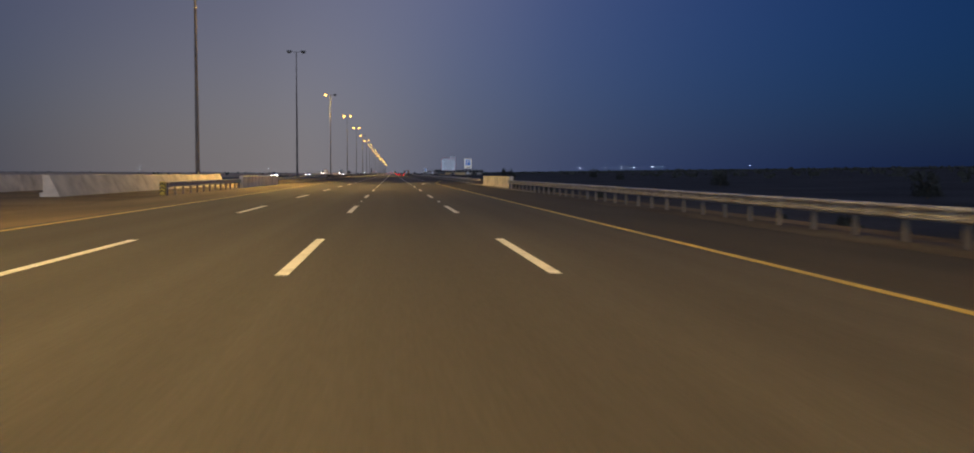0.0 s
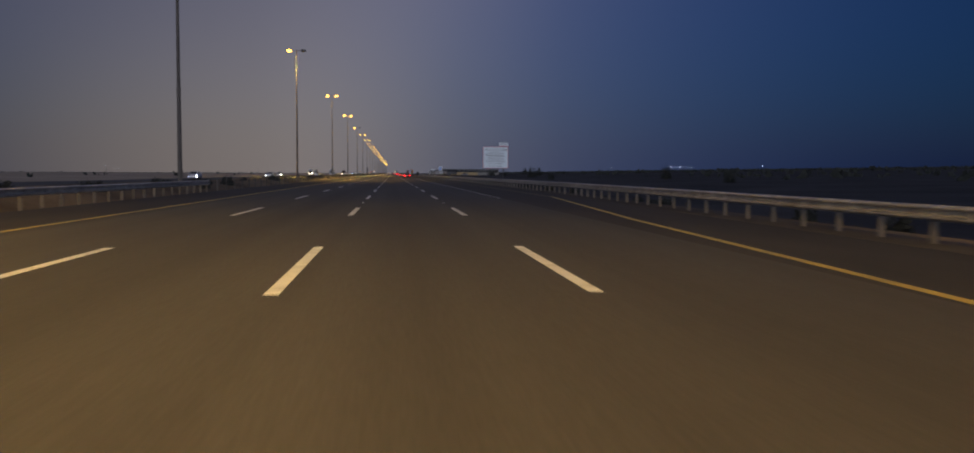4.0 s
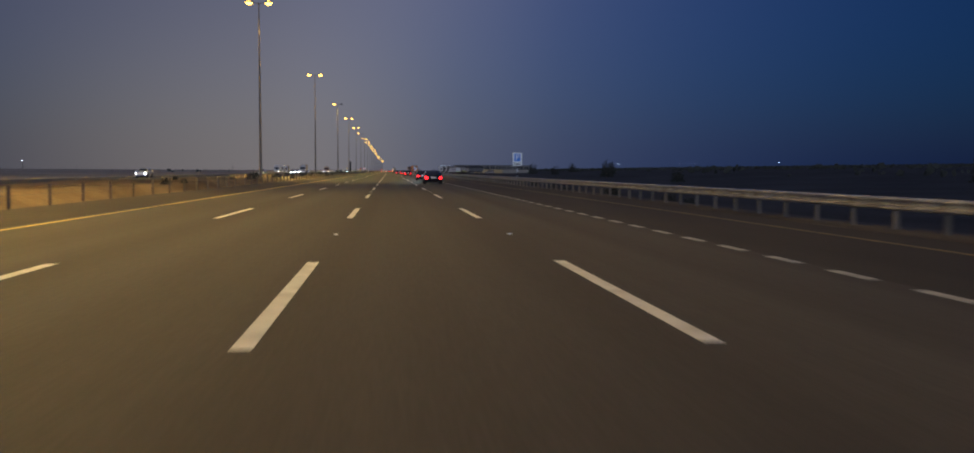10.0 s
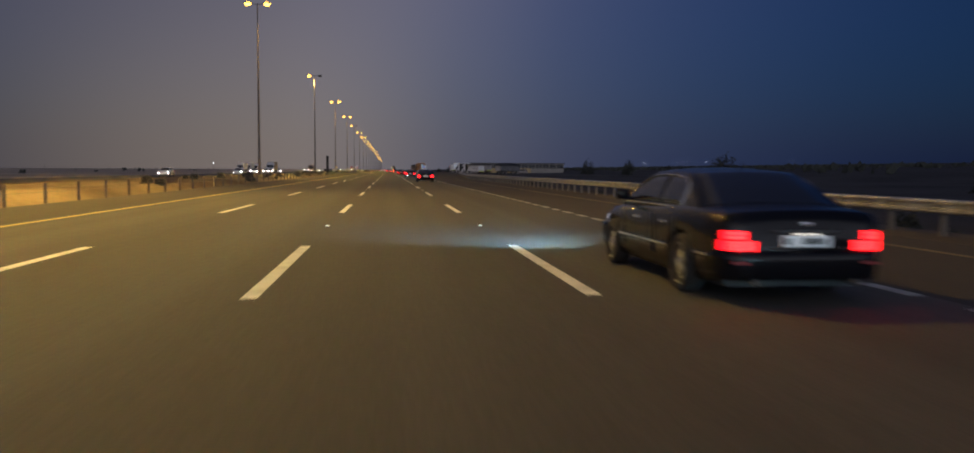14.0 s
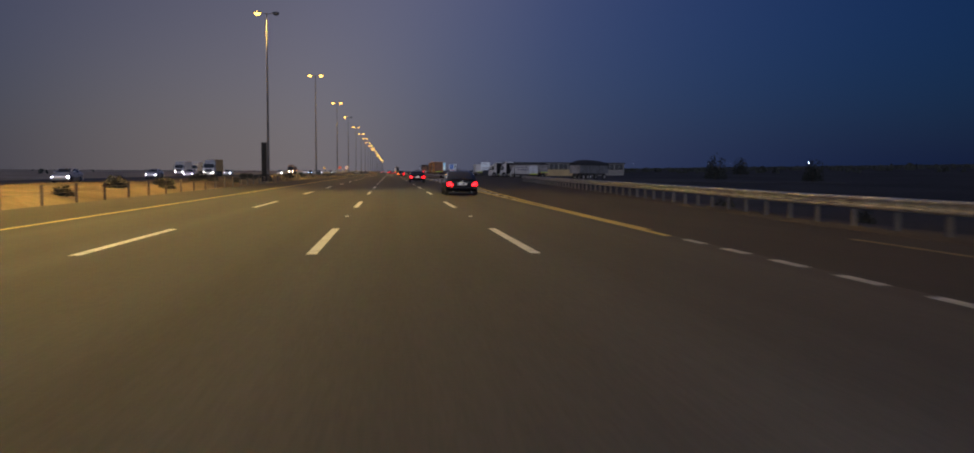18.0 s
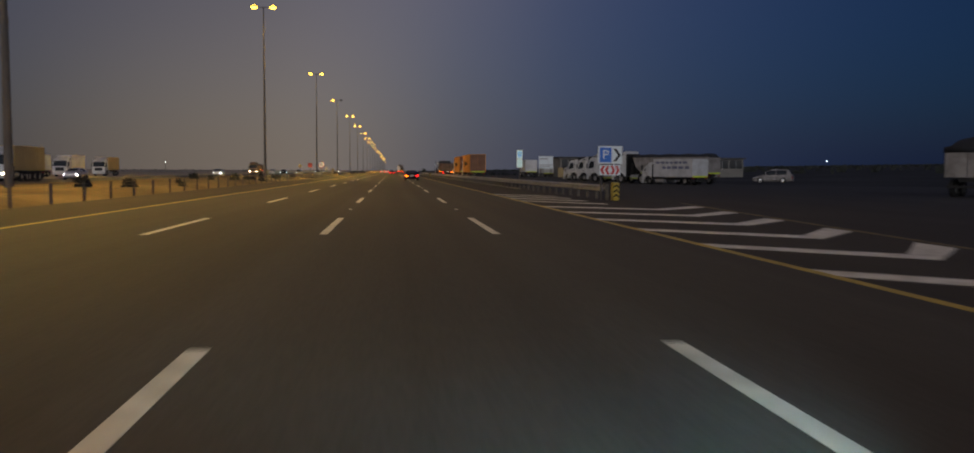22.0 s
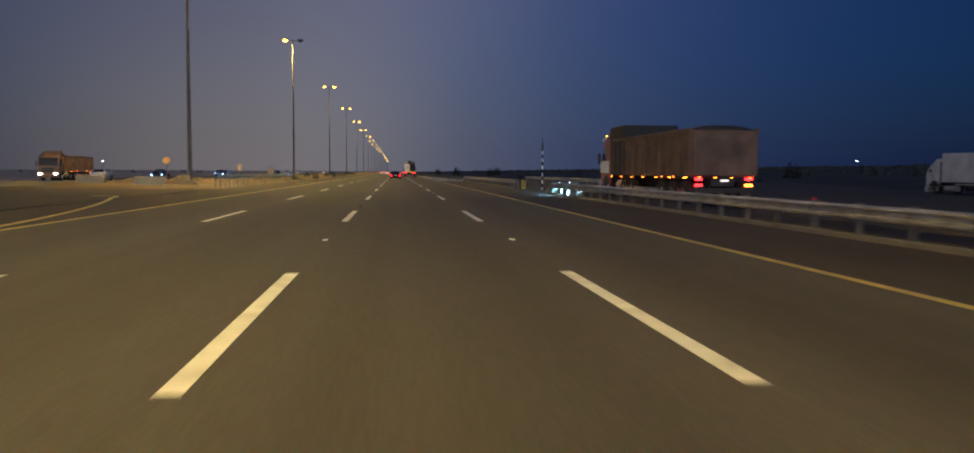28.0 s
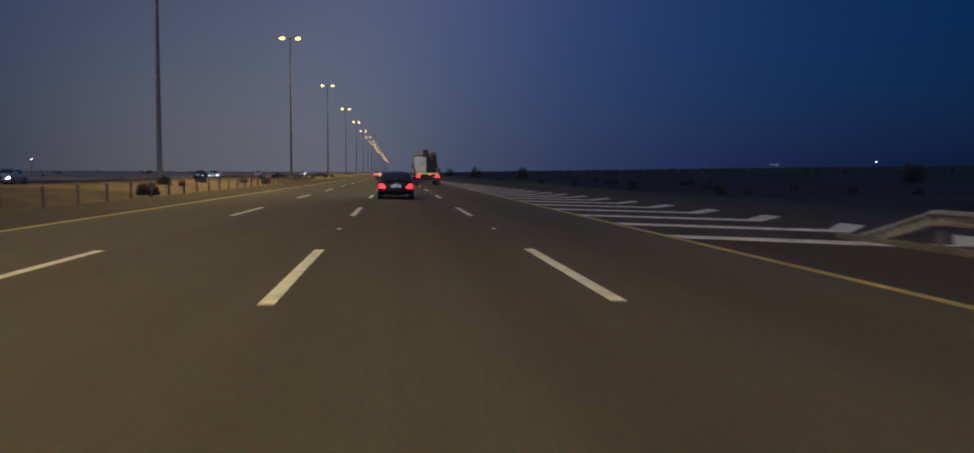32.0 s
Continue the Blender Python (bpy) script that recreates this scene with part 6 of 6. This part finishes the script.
# concrete blocks and sand heaps in the median opening
for x, y, rz, size in ((-19.5, 813.8, 8, 1.0), (-24.6, 816.0, -6, 1.0), (-18.9, 822, 20, 0.45)):
    ob = part("concrete_block", boxes((-1.1 * size, 1.1 * size, -0.35, 0.35, -0.2, 0.62), bevel=0.08), M_BEIGE)
    ob.matrix_world = pose(x, y, ground_height(x, y), 0, 0, rz)
    tagged(ob, "weathered concrete block on the sandy median", "concrete block", "concrete blocks")
for x, y, w, h in ((-17.8, 816.2, 1.6, 0.62), (-21.6, 816.5, 1.7, 0.5), (-16.9, 820.5, 1.2, 0.4), (-22.9, 823, 1.5, 0.45)):
    bm = bmesh.new()
    rings = []
    for j in range(7):
        f = j / 6
        ring = []
        for k in range(18):
            a = 2 * math.pi * k / 18
            q = w * (1 - f) * (1 + 0.22 * noise.noise((math.cos(a) * 1.7 + x, math.sin(a) * 1.7, f * 2)))
            ring.append((q * math.cos(a), q * math.sin(a) * 0.7, -0.1 + (h + 0.1) * (f ** 0.7) * (1 + 0.12 * noise.noise((a * 2, f * 4, x)))))
        rings.append(ring)
    rings[-1] = [(0.05 * math.cos(2 * math.pi * k / 18), 0.05 * math.sin(2 * math.pi * k / 18), h) for k in range(18)]
    loft(bm, rings)
    ob = part("sand_heap", bm, M_SAND, smooth=True)
    ob.matrix_world = pose(x, y, ground_height(x, y) - 0.04)
    tagged(ob, "low heap of pale sand at the median opening", "sand heap", "sand heaps")

# ---------------------------------------------------------------- rest area building and wall
r = root("boundary_wall", 36, 775, -0.1, "beige rendered boundary wall of the rest area", "wall", kind="structure")
for k in range(12):
    part("wall_panel", boxes((2.4 * k, 2.4 * k + 2.36, 0, 0.2, 0, 2.25), bevel=0.02), M_BEIGE, r)
    part("pier", boxes((2.4 * k - 0.14, 2.4 * k + 0.1, -0.06, 0.26, 0, 2.34), bevel=0.02), M_BEIGE, r)
r = root("rest_area_building", 38, 784, -0.1, "low long building with a row of dark windows", "building")
part("wall", boxes((0, 44, 0, 10, 0, 4.5)), M_GREY_RENDER, r)
part("roof", boxes((-0.5, 44.5, -0.6, 10.5, 4.5, 4.8), bevel=0.04), M_SIGN_POST, r)
for k in range(13):
    w = part("window", boxes((0.45 + 3.35 * k, 3.45 + 3.35 * k, -0.05, 0.06, 2.2, 4.25)), M_WINDOW_DARK, r)
    part("window_sill", boxes((0.6 + 3.35 * k, 3.4 + 3.35 * k, -0.14, -0.052, 2.1, 2.19)), M_CONCRETE, w)
    part("mullion", boxes((1.96 + 3.35 * k, 2.04 + 3.35 * k, -0.08, -0.052, 2.2, 4.1)), M_SIGN_BACK, w)

# ---------------------------------------------------------------- scrub, trees, far lights
def shrub_mesh(seed, n, w, h, leaf):
    rnd = random.Random(seed)
    bm = bmesh.new()
    for k in range(n):
        a, rr, zz = rnd.uniform(0, 6.283), rnd.random() ** 0.5, rnd.random()
        lump = 0.75 + 0.35 * math.sin(a * 3 + seed) * zz
        c = Vector((math.cos(a) * rr * w * lump * (1 - 0.45 * zz), math.sin(a) * rr * w * lump * (1 - 0.45 * zz), 0.08 * h + zz * h * (0.72 + 0.28 * (1 - rr)) * lump))
        d = Vector((rnd.uniform(-1, 1), rnd.uniform(-1, 1), rnd.uniform(-0.4, 1))).normalized() * leaf * rnd.uniform(0.6, 1.5)
        e = d.cross(Vector((rnd.uniform(-1, 1), rnd.uniform(-1, 1), rnd.uniform(-1, 1)))).normalized() * leaf * rnd.uniform(0.3, 0.6)
        bm.faces.new([bm.verts.new(c - d), bm.verts.new(c + e), bm.verts.new(c + d), bm.verts.new(c - e)])
    return finish("crown", bm, M_LEAF)
def stem_mesh(seed, h, r):
    rnd = random.Random(seed)
    bm = bmesh.new()
    tube(bm, (0, 0, -0.2), (rnd.uniform(-0.1, 0.1), 0, h * 0.45), r, r * 0.6, 7)
    for k in range(5):
        a = 6.283 * k / 5 + rnd.uniform(-0.4, 0.4)
        tube(bm, (0, 0, h * rnd.uniform(0.2, 0.42)), (math.cos(a) * h * 0.3, math.sin(a) * h * 0.3, h * rnd.uniform(0.6, 0.85)), r * 0.5, r * 0.15, 5)
    return finish("trunk", bm, M_BARK)
BUSH = [(shrub_mesh(s, 420, 0.8, 0.75, 0.10), stem_mesh(s, 0.6, 0.03)) for s in (1, 2, 3)]
TREE = [(shrub_mesh(s, 1100, 2.6, 3.8, 0.20), stem_mesh(s, 3.4, 0.16)) for s in (7, 8, 9)]
rnd = random.Random(11)
def plant(kind, x, y, sc, label, group):
    crown, stem = rnd.choice(BUSH if kind == "shrub" else TREE)
    r = root(kind, x, y, ground_height(x, y) - 0.02, label, kind, group)
    r.scale = (sc, sc, sc * rnd.uniform(0.85, 1.15))
    r.rotation_euler = (0, 0, rnd.uniform(0, 6.28))
    place("crown", crown, r)
    place("trunk", stem, r)
for k in range(150):
    y = rnd.uniform(110, 1050)
    if 742 < y < 850:
        continue
    plant("shrub", rnd.triangular(-20.5, -14.3, -15.2), y, rnd.uniform(0.45, 1.1), "low dusty shrub on the sandy median", "median shrubs")
for k in range(40):
    plant("shrub", rnd.uniform(12, 24), rnd.uniform(-10, 560), rnd.uniform(0.5, 1.3), "dark low desert shrub behind the rail", "roadside shrubs")
for k in range(30):
    plant("shrub", rnd.uniform(20, 60), rnd.uniform(860, 1100), rnd.uniform(0.7, 1.6), "dark low desert shrub on the plain", "roadside shrubs")
for x, y, sc in ((62, 95, 1.0), (70, 180, 1.1), (88, 330, 1.0), (95, 405, 1.2), (66, 470, 0.9), (60, 640, 1.2), (72, 560, 1.3), (80, 585, 1.1), (64, 610, 0.9), (90, 700, 1.2), (76, 905, 1.0), (95, 1000, 1.1), (44, 1150, 1.1), (30, 1180, 1.2), (22, 1210, 1.0), (60, 1260, 1.3)):
    plant("tree", x, y, sc, "dark dusty desert tree on the plain", "desert trees")
# far scrub belt along the skyline
bm = bmesh.new()
rnd = random.Random(5)
for k in range(2600):
    side = rnd.random()
    if side < 0.94:
        x, y = rnd.uniform(120, 900), rnd.uniform(100, 2600)
    else:
        x, y = rnd.uniform(-600, -75), rnd.uniform(100, 2600)
    s = rnd.uniform(0.6, 2.4) * (1.0 if x > 0 else 0.6)
    h = ground_height(x, y)
    for q in range(4):
        c = Vector((x + rnd.uniform(-s, s), y + rnd.uniform(-s, s), h + rnd.uniform(0.1, 0.9) * s))
        u = Vector((rnd.uniform(-1, 1), rnd.uniform(-0.6, 0.6), rnd.uniform(-0.5, 0.5))) * s
        v = Vector((rnd.uniform(-0.4, 0.4), rnd.uniform(-0.4, 0.4), 0.9)) * s * 0.7
        bm.faces.new([bm.verts.new(c - u), bm.verts.new(c - v), bm.verts.new(c + u * 0.9), bm.verts.new(c + v)])
tagged(part("far_scrub", bm, M_LEAF), "dark scrub and bushes scattered over the plain", "scrub", kind="stuff")

def far_light(x, y, z, size):
    r = root("mast_light", x, y, -0.5, "distant white lamp on a mast", "mast light", "distant lights")
    bm = bmesh.new()
    tube(bm, (0, 0, 0), (0, 0, z), 0.25, 0.12, 6)
    part("mast", bm, M_POLE, r)
    bm = bmesh.new()
    bmesh.ops.create_uvsphere(bm, u_segments=10, v_segments=6, radius=size, matrix=Matrix.Translation((0, 0, z + size)))
    part("lamp", bm, M_FARLIGHT, r)
far_light(1351, 3169, 36, 1.0)
far_light(1100, 3300, 32, 0.6)
for k in range(6):
    far_light(820 + 44 * k + 17 * (k % 3), 3750 + 20 * (k % 4), 30 + (k % 3), 0.3 + 0.3 * ((k * 7) % 3 == 0))
for k in range(5):
    far_light(1180 + 47 * k, 3850, 36 + (k % 2), 0.4 + 0.2 * (k % 2))
for x, y in ((-250, 900), (-300, 560), (-420, 1500), (-180, 1300)):
    far_light(x, y, 7, 0.2)
